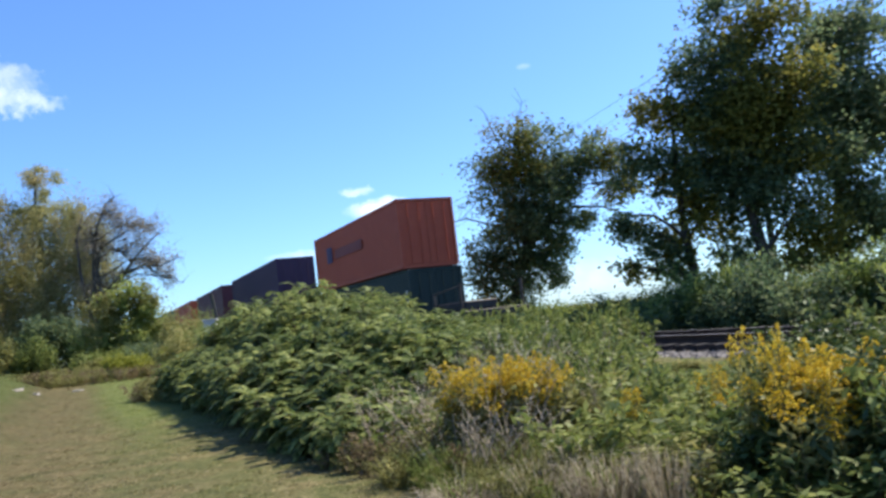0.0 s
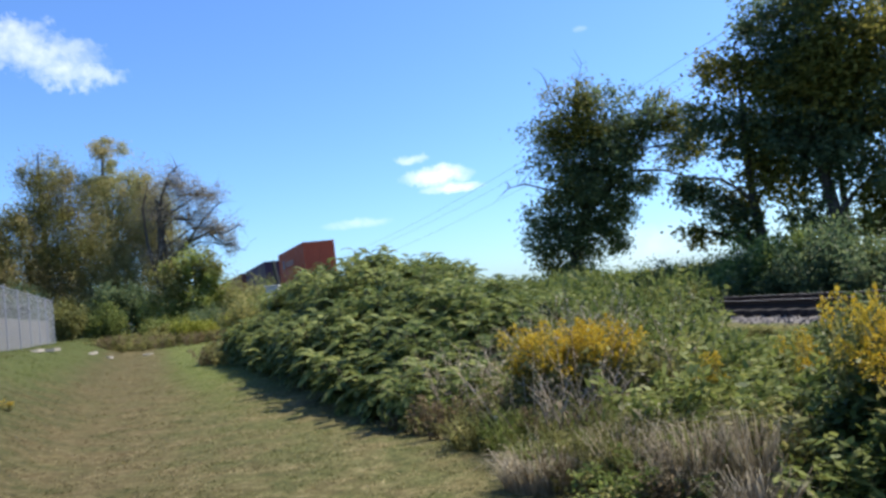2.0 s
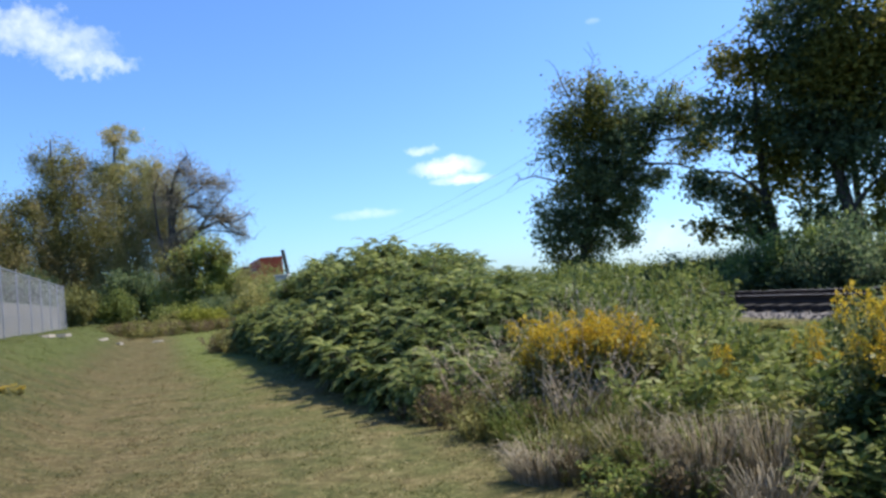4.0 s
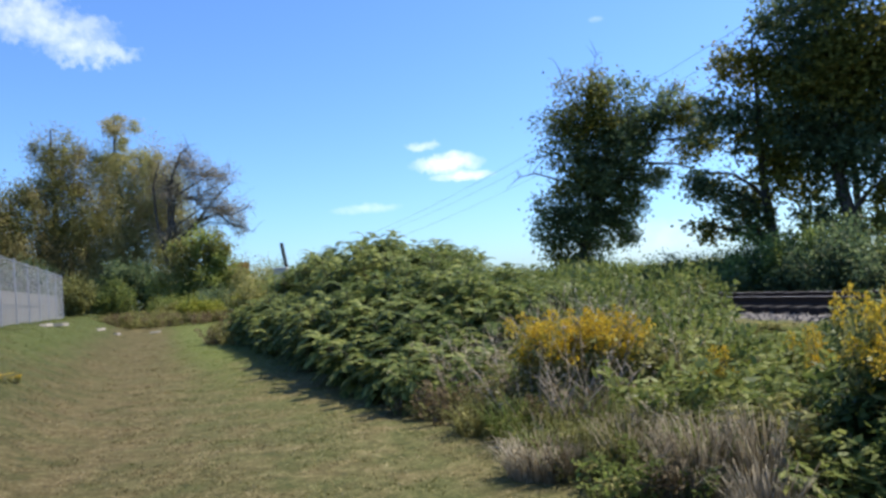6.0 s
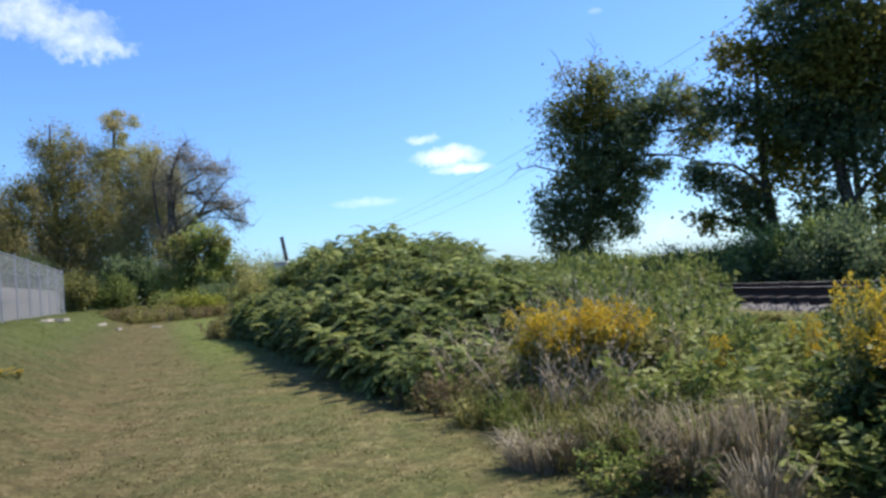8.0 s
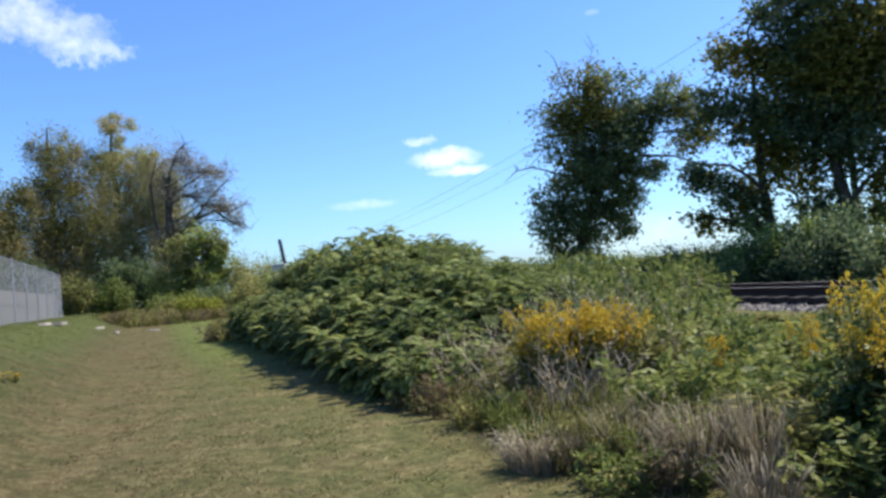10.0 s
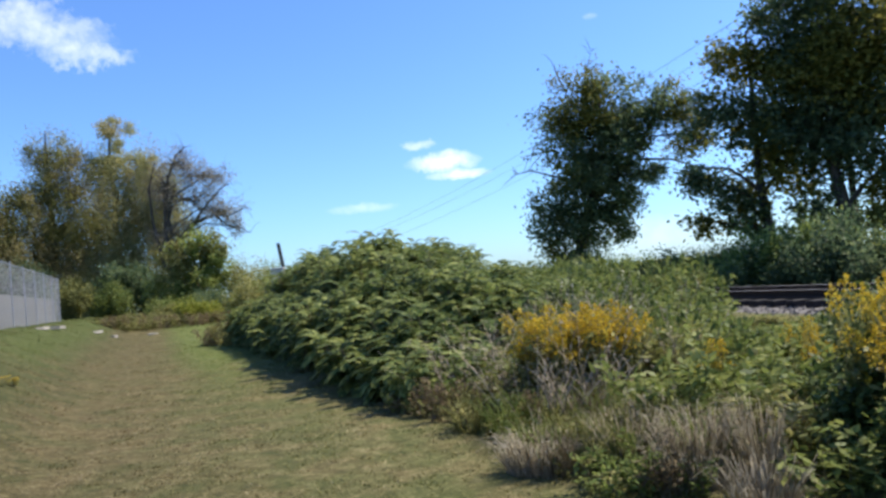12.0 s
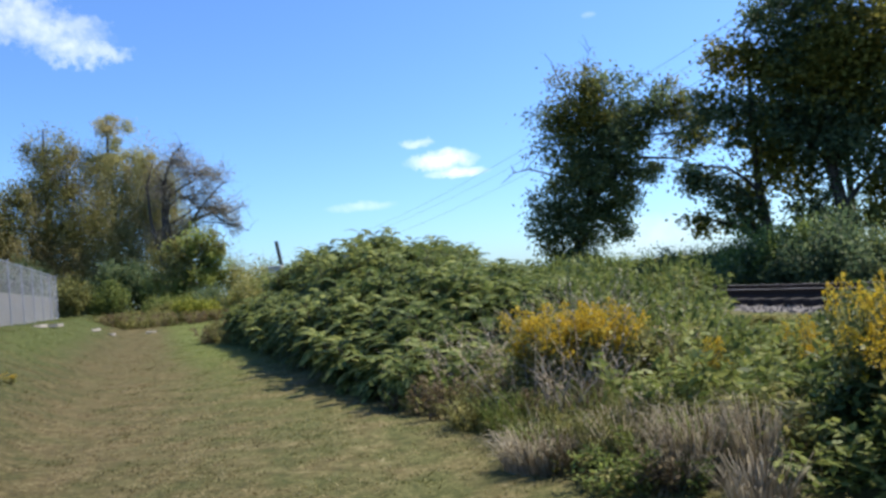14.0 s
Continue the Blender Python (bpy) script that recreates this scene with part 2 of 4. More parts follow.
def turf_material():
    m = bpy.data.materials.new("turf_blade")
    t = nodes_of(m)
    co = put(t, "ShaderNodeTexCoord").outputs["Object"]
    rnd = put(t, "ShaderNodeNewGeometry").outputs["Random Per Island"]
    green = ramp(t, rnd, [(0.1, (0.056, 0.066, 0.018)), (0.6, (0.105, 0.108, 0.033)), (0.95, (0.34, 0.30, 0.15))])
    lush = ramp(t, rnd, [(0.1, (0.062, 0.092, 0.016)), (0.6, (0.118, 0.155, 0.030)), (0.95, (0.25, 0.26, 0.09))])
    green = mixc(t, lush_mask(t, co), green, lush)
    dry = ramp(t, rnd, [(0.1, (0.085, 0.066, 0.031)), (0.6, (0.168, 0.128, 0.064)), (0.95, (0.42, 0.35, 0.21))])
    finish(t, tone_across(t, co, mixc(t, lane_mask(t, co), green, dry)), 0.8, through_light=0.5, spec=0.1)
    return m


MAT_GROUND = ground_material()
MAT_BALLAST = plain_material("ballast_stone", (0.070, 0.062, 0.055), (0.235, 0.212, 0.190), 22.0, 0.9, bump=0.6, dist=0.03)
MAT_RUST = plain_material("rusty_rail_steel", (0.030, 0.019, 0.014), (0.075, 0.045, 0.03), 14.0, 0.75, 0.2)
# worn steel; its pale, half-metallic grey also stands in for the sheen
MAT_RAILHEAD = plain_material("polished_rail_head", (0.40, 0.39, 0.40), (0.56, 0.55, 0.56), 30.0, 0.45, 0.4, bump=0.05)
MAT_TIE = plain_material("creosoted_wood", (0.010, 0.008, 0.008), (0.030, 0.024, 0.022), 9.0, 0.85, stretch=(0.4, 4, 4))
MAT_BARK = plain_material("grey_brown_bark", (0.035, 0.028, 0.021), (0.125, 0.105, 0.085), 7.0, 0.9, bump=0.7, dist=0.03, stretch=(2, 2, 0.4))
MAT_TWIG = plain_material("weathered_twig", (0.24, 0.185, 0.120), (0.50, 0.415, 0.300), 9.0, 0.85)
MAT_STEM = plain_material("green_brown_stem", (0.07, 0.065, 0.028), (0.17, 0.14, 0.07), 9.0, 0.75)
MAT_GALV = plain_material("galvanised_steel", (0.20, 0.22, 0.25), (0.29, 0.31, 0.34), 20.0, 0.5, 0.3, bump=0.1)
MAT_MESH = plain_material("dull_chain_link_wire", (0.19, 0.205, 0.235), (0.25, 0.265, 0.295), 20.0, 0.6, 0.2, bump=0.05)
MAT_POLE = plain_material("tarred_wood", (0.012, 0.016, 0.014), (0.05, 0.05, 0.042), 6.0, 0.8, stretch=(3, 3, 0.3))
MAT_WIRE = plain_material("dark_cable", (0.02, 0.02, 0.022), (0.05, 0.05, 0.055), 6.0, 0.6)
MAT_DARKSTEEL = plain_material("grimy_car_steel", (0.020, 0.018, 0.017), (0.070, 0.060, 0.052), 5.0, 0.65, 0.3)
MAT_GREY = plain_material("pale_concrete", (0.080, 0.077, 0.072), (0.140, 0.130, 0.115), 5.0, 0.7, bump=0.1)
MAT_SLAB = plain_material("pale_slab", (0.22, 0.20, 0.165), (0.34, 0.31, 0.26), 6.0, 0.85)
MAT_FADED = plain_material("faded_mark", (0.17, 0.030, 0.030), (0.25, 0.045, 0.035), 5.0, 0.55, bump=0.05)
MAT_WHITE = plain_material("white_mark", (0.35, 0.35, 0.34), (0.50, 0.50, 0.48), 6.0, 0.6, bump=0.05)
MAT_BLUE = plain_material("blue_mark", (0.035, 0.022, 0.075), (0.060, 0.034, 0.100), 5.0, 0.5, bump=0.05)

LEAF_SUMAC = leaf_material("sumac_leaf", (0.040, 0.064, 0.022), (0.130, 0.172, 0.050), (0.370, 0.392, 0.125), 0.5, 0.44)
LEAF_WEED = leaf_material("weed_leaf", (0.064, 0.094, 0.024), (0.160, 0.200, 0.050), (0.310, 0.325, 0.100), 0.5, 0.42)
LEAF_OLIVE = leaf_material("olive_weed_leaf", (0.100, 0.106, 0.032), (0.235, 0.232, 0.074), (0.410, 0.362, 0.130), 0.55, 0.35)
LEAF_TREE = leaf_material("ash_leaf", (0.046, 0.080, 0.044), (0.112, 0.165, 0.080), (0.230, 0.262, 0.120), 0.5, 0.56)
# yellowish and brighter than LEAF_TREE: sunlight on the crowns put into the colour
LEAF_TREE_LIT = leaf_material("yellow_sunlit_leaf", (0.085, 0.096, 0.022), (0.205, 0.198, 0.045), (0.390, 0.330, 0.080), 0.55, 0.52)
LEAF_AUTUMN = leaf_material("autumn_leaf", (0.150, 0.138, 0.070), (0.310, 0.272, 0.130), (0.450, 0.380, 0.190), 0.6, 0.52)
LEAF_WILLOW = leaf_material("willow_leaf", (0.190, 0.205, 0.085), (0.360, 0.360, 0.155), (0.520, 0.480, 0.230), 0.6, 0.55)
LEAF_BARE = leaf_material("sparse_brown_leaf", (0.170, 0.155, 0.125), (0.310, 0.285, 0.225), (0.430, 0.390, 0.310), 0.6, 0.45)
LEAF_YELLOWGREEN = leaf_material("yellow_green_leaf", (0.117, 0.143, 0.019), (0.247, 0.267, 0.039), (0.429, 0.403, 0.078), 0.5, 0.4)
LEAF_BROWN = leaf_material("brown_bracken", (0.090, 0.065, 0.036), (0.192, 0.144, 0.077), (0.312, 0.246, 0.138), 0.7, 0.35)
# lit copy of the weed leaf, its colour raised to stand for sunlight
LEAF_BANK = leaf_material("sunlit_green_leaf", (0.085, 0.125, 0.030), (0.205, 0.262, 0.066), (0.370, 0.400, 0.120), 0.5, 0.55)
# green leaf darkened to carry the shade of the hollow under the goldenrod
LEAF_SHADED = leaf_material("shaded_green_leaf", (0.030, 0.050, 0.014), (0.075, 0.105, 0.028), (0.230, 0.250, 0.070), 0.45, 0.22)
PETAL = leaf_material("goldenrod_flower", (0.40, 0.26, 0.018), (0.62, 0.43, 0.028), (0.80, 0.62, 0.09), 0.6, 0.35)
STRAW = leaf_material("dry_straw", (0.20, 0.165, 0.110), (0.44, 0.380, 0.265), (0.66, 0.590, 0.440), 0.7, 0.4)
TURF = turf_material()


# ---- ground, one sheet to the horizon ----
def build_ground():
    def spread(lo, hi, fine, far):
        inner = list(np.arange(lo, hi + 1e-6, fine))
        out, s = [], fine
        e = hi
        while e < far:
            s *= 1.35
            e += s
            out.append(e)
        low, s, e = [], fine, lo
        while e > -far:
            s *= 1.35
            e -= s
            low.append(e)
        return low[::-1] + inner + out
    us, vs = spread(-24, 9, 0.4, 2500), spread(-6, 66, 0.6, 4000)
    verts = [plan(u, v) for v in vs for u in us]
    w = len(us)
    faces = [(j * w + i, j * w + i + 1, (j + 1) * w + i + 1, (j + 1) * w + i) for j in range(len(vs) - 1) for i in range(w - 1)]
    ob = new("ground", mesh_of("ground", verts, faces, [MAT_GROUND], True))
    tagged(ob, "mown dry grass strip with a worn brown lane", "ground", kind="structure")


build_ground()


def blades(rng, spots, tall, wide, lean=0.5):
    """Narrow upright blades at the spots (n x 3)."""
    n = len(spots)
    c = np.asarray(spots)
    an = rng.uniform(0, 2 * math.pi, n)
    side = np.stack([np.cos(an), np.sin(an), np.zeros(n)], 1) * (wide * rng.uniform(0.6, 1.3, n))[:, None]
    tip = rng.normal(size=(n, 3)) * lean
    tip[:, 2] = 1
    tip = tip * (tall * rng.uniform(0.4, 1.3, n))[:, None]
    mid = tip * 0.55
    mid[:, :2] *= 0.7
    return np.stack([c, c + mid + side * 0.5, c + tip, c + mid - side * 0.5], 1)


def build_turf():
    rng = np.random.default_rng(3)
    n = 260000
    u = rng.uniform(-17.6, -10.2, n)
    v = 1.0 + 54 * rng.uniform(0, 1, n) ** 1.9
    # blades stand in loose tufts with thin places between, and thin out behind the lane's start
    keep = np.array([noise.noise((a * 1.7, b * 1.7, 3)) + 0.7 * noise.noise((a * 5.1, b * 5.1, 8)) for a, b in zip(u, v)]) + rng.normal(size=n) * 0.3 > 0.02
    keep &= rng.uniform(0, 4.0, n) < v
    u, v = u[keep], v[keep]
    pts = [plan(a, b, -0.01) for a, b in zip(u, v)]
    me = quads_mesh("turf", blades(rng, np.array([tuple(p) for p in pts]), 0.030, 0.011, 1.1), TURF)
    tagged(new("turf", me), "short dry mown grass blades", "grass", kind="stuff")


build_turf()


# ---- railway ----
def build_track():
    # ballast bed
    prof = [(-2.9, 0.10), (-1.45, RAIL_Z - 0.33), (1.45, RAIL_Z - 0.33), (2.9, 0.10)]
    verts, faces = [], []
    vs = list(np.arange(-20, 60, 1.0)) + list(np.arange(60, 900, 15.0))
    for v in vs:
        for u, z in prof:
            p = ORIGIN + ACROSS * (u + 0.06 * noise.noise((u, v * 0.8, 2))) + ALONG * v
            verts.append((p.x, p.y, z + grade(v) + 0.03 * noise.noise((u * 2, v * 1.1, 7))))
    for k in range(len(vs) - 1):
        for j in range(3):
            a = k * 4 + j
            faces.append((a, a + 1, a + 5, a + 4))
    bed = new("track_bed", mesh_of("track_bed", verts, faces, [MAT_BALLAST]))
    tagged(bed, "grey crushed-stone railway ballast bed", "railway bed", kind="structure")
    # loose stones
    rng = np.random.default_rng(5)
    verts, faces = [], []
    for k in range(5200):
        u, v = rng.uniform(-3.3, 0.4), rng.uniform(8, 30)
        z = (0.27 if u > -1.45 else 0.27 - (-1.45 - u) / 1.45 * 0.17) + grade(v)
        p = ORIGIN + ACROSS * u + ALONG * v
        r = rng.uniform(0.025, 0.055)
        b = len(verts)
        for d in ((1, 0, 0), (0, 1, 0), (-1, 0, 0), (0, -1, 0), (0, 0, 1), (0, 0, -1)):
            q = Vector(d) * r * rng.uniform(0.6, 1.3) + Vector(rng.normal(size=3)) * r * 0.25
            verts.append((p.x + q.x, p.y + q.y, z + q.z))
        for a, c in ((0, 1), (1, 2), (2, 3), (3, 0)):
            faces += [(b + a, b + c, b + 4), (b + c, b + a, b + 5)]
    tagged(new("ballast_stones", mesh_of("ballast_stones", verts, faces, [MAT_BALLAST])), "loose grey ballast stones beside the rails", "ballast", kind="stuff")
    # rails
    shape = [(-0.07, 0), (0.07, 0), (0.07, 0.015), (0.012, 0.035), (0.010, 0.125), (0.036, 0.138), (0.036, 0.170), (0.028, 0.176), (-0.028, 0.176), (-0.036, 0.170), (-0.036, 0.138), (-0.010, 0.125), (-0.012, 0.035), (-0.07, 0.015)]
    for off in (-0.7525, 0.7525):
        verts, faces = [], []
        ends = (-20.0, 12.0, 712.0, 900.0)
        for v in ends:
            for a, z in shape:
                p = ORIGIN + ACROSS * (off + a) + ALONG * v
                verts.append((p.x, p.y, RAIL_Z - 0.176 + z + grade(v)))
        n = len(shape)
        faces = [(k * n + i, k * n + (i + 1) % n, k * n + n + (i + 1) % n, k * n + n + i) for k in range(3) for i in range(n)]
        faces += [tuple(range(n))[::-1], tuple(range(3 * n, 4 * n))]
        me = mesh_of("rail", verts, faces, [MAT_RUST, MAT_RAILHEAD])
        for k in range(3):
            me.polygons[k * n + 7].material_index = 1
        tagged(new("rail", me), "rusty steel rail with a bright worn head", "rail", "railway rails", "structure")
    # sleepers
    bm = bmesh.new()
    box(bm, -1.3, -0.11, -0.16, 1.3, 0.11, 0.0, 0.012)
    me = bpy.data.meshes.new("tie")
    bm.to_mesh(me)
    bm.free()
    me.materials.append(MAT_TIE)
    for k in range(110):
        v = -6 + k * 0.52
        p = ORIGIN + ALONG * v
        ob = new("railway_tie", me)
        ob.matrix_world = pose(p.x, p.y, RAIL_Z - 0.178 + grade(v), 0, 0, math.degrees(-HEAD) + random.uniform(-0.6, 0.6))
        tagged(ob, "dark creosoted wooden railway tie in the ballast", "railway tie", "ties under the rails")


build_track()


# ---- train ----
def paint(name, colour, worn):
    return plain_material(name, colour, worn, 4.0, 0.55, bump=0.1, stretch=(1, 1, 0.5))


PAINT = {
    "orange": paint("orange_container_paint", (0.36, 0.058, 0.024), (0.46, 0.084, 0.034)),
    "green": paint("dark_green_container_paint", (0.006, 0.018, 0.015), (0.011, 0.028, 0.022)),
    "purple": paint("dark_purple_container_paint", (0.034, 0.014, 0.040), (0.060, 0.024, 0.058)),
    "maroon": paint("maroon_container_paint", (0.066, 0.010, 0.020), (0.105, 0.020, 0.030)),
    "teal": paint("teal_container_paint", (0.010, 0.075, 0.080), (0.020, 0.110, 0.115)),
    "blue": paint("navy_container_paint", (0.012, 0.022, 0.070), (0.020, 0.040, 0.110)),
}
PITCH = 21.4


def corrugated(bm, length, height, axis, at, z0, depth=0.036, pitch=0.28, sign=1):
    """A corrugated sheet along y (axis 'y', at x=at) or along x (axis 'x', at y=at)."""
    n = max(2, int(length / pitch))
    p = length / n
    cuts = []
    for k in range(n):
        s = -length / 2 + k * p
        cuts += [(s, 0), (s + p * 0.25, 0), (s + p * 0.5, 1), (s + p * 0.75, 1)]
    cuts.append((length / 2, 0))
    low, top = [], []
    for s, d in cuts:
        o = at - sign * depth * d
        xy = (o, s) if axis == "y" else (s, o)
        low.append(bm.verts.new((*xy, z0)))
        top.append(bm.verts.new((*xy, z0 + height)))
    for k in range(len(cuts) - 1):
        bm.faces.new((low[k], low[k + 1], top[k + 1], top[k]))


def container(colour, height, label, marked=False, BOX_L=12.19, BOX_W=2.44):
    """A shipping container, its base centre at the origin, its rear end at y=0."""
    m = PAINT[colour]
    root = new("shipping_container")
    tagged(root, label, "container", "containers on the train")
    h, w = height, BOX_W / 2
    bm = bmesh.new()
    for x in (-w, w - 0.14):
        for y in (0, BOX_L - 0.14):
            box(bm, x, y, 0, x + 0.14, y + 0.14, h, 0.012)
        box(bm, x, 0.14, 0, x + 0.14, BOX_L - 0.14, 0.15)
        box(bm, x + 0.02, 0.14, h - 0.09, x + 0.12, BOX_L - 0.14, h - 0.01)
    for y in (0, BOX_L - 0.14):
        box(bm, -w + 0.14, y, 0, w - 0.14, y + 0.14, 0.15)
        box(bm, -w + 0.14, y, h - 0.12, w - 0.14, y + 0.12, h - 0.01)
    part("frame", bm, m, root)
    for x, sg in ((-w + 0.045, -1), (w - 0.045, 1)):
        bm = bmesh.new()
        corrugated(bm, BOX_L - 0.28, h - 0.24, "y", x, 0.15, sign=sg)
        bmesh.ops.translate(bm, verts=bm.verts, vec=(0, BOX_L / 2, 0))
        part("side_wall", bm, m, root)
    bm = bmesh.new()
    corrugated(bm, BOX_W - 0.28, h - 0.27, "x", BOX_L - 0.05, 0.15, sign=1)
    part("front_wall", bm, m, root)
    bm = bmesh.new()
    box(bm, -w + 0.13, 0.12, h - 0.05, w - 0.13, BOX_L - 0.12, h - 0.012)
    part("roof", bm, m, root)
    for x0, x1 in ((-w + 0.145, -0.008), (0.008, w - 0.145)):
        bm = bmesh.new()
        box(bm, x0, 0.03, 0.16, x1, 0.075, h - 0.13, 0.008)
        for k in range(1, 4):
            z = 0.16 + (h - 0.29) * k / 4
            box(bm, x0 + 0.06, 0.018, z - 0.03, x1 - 0.06, 0.032, z + 0.03)
        leaf = part("door", bm, m, root)
        for a in (0.28, 0.72):
            bm = bmesh.new()
            xx = x0 + (x1 - x0) * a
            cylinder(bm, (xx, 0.0, 0.18), (xx, 0.0, h - 0.15), 0.02, sides=6)
            box(bm, xx - 0.03, -0.012, 1.0, xx + 0.28 * (x1 - x0), 0.005, 1.04)
            part("lock_rod", bm, m, leaf)
    if marked:
        bm = bmesh.new()
        box(bm, -w - 0.004, BOX_L - 3.0, h * 0.46, -w + 0.002, BOX_L - 2.1, h * 0.74, 0.0)
        part("emblem", bm, MAT_BLUE, root, "dark blue emblem")
        bm = bmesh.new()
        box(bm, -w - 0.004, BOX_L - 7.6, h * 0.50, -w + 0.002, BOX_L - 3.5, h * 0.66, 0.0)
        part("wordmark", bm, MAT_FADED, root, "faded dark bar of lettering")
    if height < 2.8:
        bm = bmesh.new()
        for k in range(3):
            box(bm, -w - 0.004, 0.30, h * 0.62 - k * 0.2, -w + 0.002, 0.48, h * 0.62 + 0.15 - k * 0.2)
        part("marking", bm, MAT_WHITE, root, "small white bars of lettering")
    return root


def bogie(root, y):
    bm = bmesh.new()
    for x in (-0.98, 0.98):
        box(bm, x - 0.06, y - 1.1, 0.38, x + 0.06, y + 1.1, 0.62, 0.03)
        box(bm, x - 0.07, y - 0.3, 0.22, x + 0.07, y + 0.3, 0.40, 0.03)
    box(bm, -0.98, y - 0.2, 0.42, 0.98, y + 0.2, 0.66, 0.02)
    part("truck_frame", bm, MAT_DARKSTEEL, root)
    for dy in (-0.85, 0.85):
        bm = bmesh.new()
        cylinder(bm, (-0.72, y + dy, 0.42), (0.72, y + dy, 0.42), 0.08)
        for x in (-0.79, 0.66):
            cylinder(bm, (x, y + dy, 0.42), (x + 0.13, y + dy, 0.42), 0.42, sides=20)
        part("wheelset", bm, MAT_RUST, root)


def well_car(last=False, BOX_L=12.19):
    """One unit of a double-stack car: the well between two platforms over the trucks."""
    root = new("well_car")
    tagged(root, "grimy dark steel well car, the last of the train" if last else "grimy dark steel double-stack well car", "railcar", "cars of the train")
    for x in (-1.42, 1.30):
        bm = bmesh.new()
        box(bm, x, -0.35, 0.32, x + 0.12, BOX_L + 0.35, 1.15, 0.02)
        for k in range(9):
            y = 0.5 + k * 1.4
            box(bm, x - 0.03, y, 0.34, x + 0.15, y + 0.08, 1.12)
        part("side_sill", bm, MAT_DARKSTEEL, root)
    for k in range(5):
        bm = bmesh.new()
        box(bm, -1.3, 0.2 + k * 2.85, 0.36, 1.3, 0.6 + k * 2.85, 0.53, 0.01)
        part("floor_beam", bm, MAT_DARKSTEEL, root)
    tail = -5.0 if last else -1.6
    for y0, y1 in ((tail, -0.35), (BOX_L + 0.35, PITCH - 1.7)):
        bm = bmesh.new()
        box(bm, -1.4, y0, 0.85, 1.4, y1, 1.12, 0.03)
        part("end_platform", bm, MAT_DARKSTEEL, root)
    posts = ((-1.25, -2.6, 1.9), (-1.25, -4.8, 2.1), (1.25, -4.8, 2.1)) if last else ((-1.2, -1.5, 1.7), (1.2, -1.5, 1.7))
    for x, y, z in posts:
        bm = bmesh.new()
        cylinder(bm, (x, y, 1.1), (x, y, z), 0.06, sides=6)
        part("stanchion", bm, MAT_DARKSTEEL, root)
    if last:
        bm = bmesh.new()
        cylinder(bm, (-1.25, -2.6, 1.85), (-1.25, -4.8, 2.02), 0.03, sides=6)
        part("handrail", bm, MAT_DARKSTEEL, root)
        bm = bmesh.new()
        box(bm, -0.5, -3.6, 1.12, 0.9, -1.2, 1.5, 0.05)
        part("brake_housing", bm, MAT_DARKSTEEL, root)
    bogie(root, -3.6 if last else -1.6)
    return root


UPPER = ["orange", "purple", "maroon", "orange", "teal", "maroon", "blue", "maroon", "orange", "green", "maroon", "blue"]
LOWER = ["green", "maroon", "purple", "maroon", "blue", "green", "maroon", "teal", "maroon", "maroon", "blue", "green"]
NAMED = {"orange": "orange", "purple": "dark purple", "maroon": "maroon", "teal": "teal", "blue": "navy blue", "green": "dark green"}
TRAIN = []  # thing, distance of its origin ahead of the last container's end, height over the rail


def build_train():
    stock = {}
    for k in range(12):
        c = well_car(k == 0) if k < 2 else copy_thing(TRAIN[1][0], Matrix())
        TRAIN.append((c, k * PITCH + (2.0 if k else 0.0), 0.0))
    for tier, names, high, base in ((0, LOWER, 2.59, 0.50), (1, UPPER, 2.90, 3.15)):
        for k, colour in enumerate(names):
            key = (tier, colour, k == 0)
            if key in stock:
                c = copy_thing(stock[key], Matrix())
            else:
                where = "stacked on another container" if tier else "set low in a railway well car"
                text = NAMED[colour] + " corrugated shipping container " + where
                if tier and k == 0:
                    text = "orange corrugated shipping container with a blue emblem, stacked on another"
                c = stock[key] = container(colour, high, text, tier == 1 and k == 0, 16.15 if tier and k else 12.19, 2.59 if tier else 2.44)
            TRAIN.append((c, k * PITCH + (0.0 if tier else 2.0 if k else -0.35), base))


build_train()
SPEED, START = 16.3, 33.74


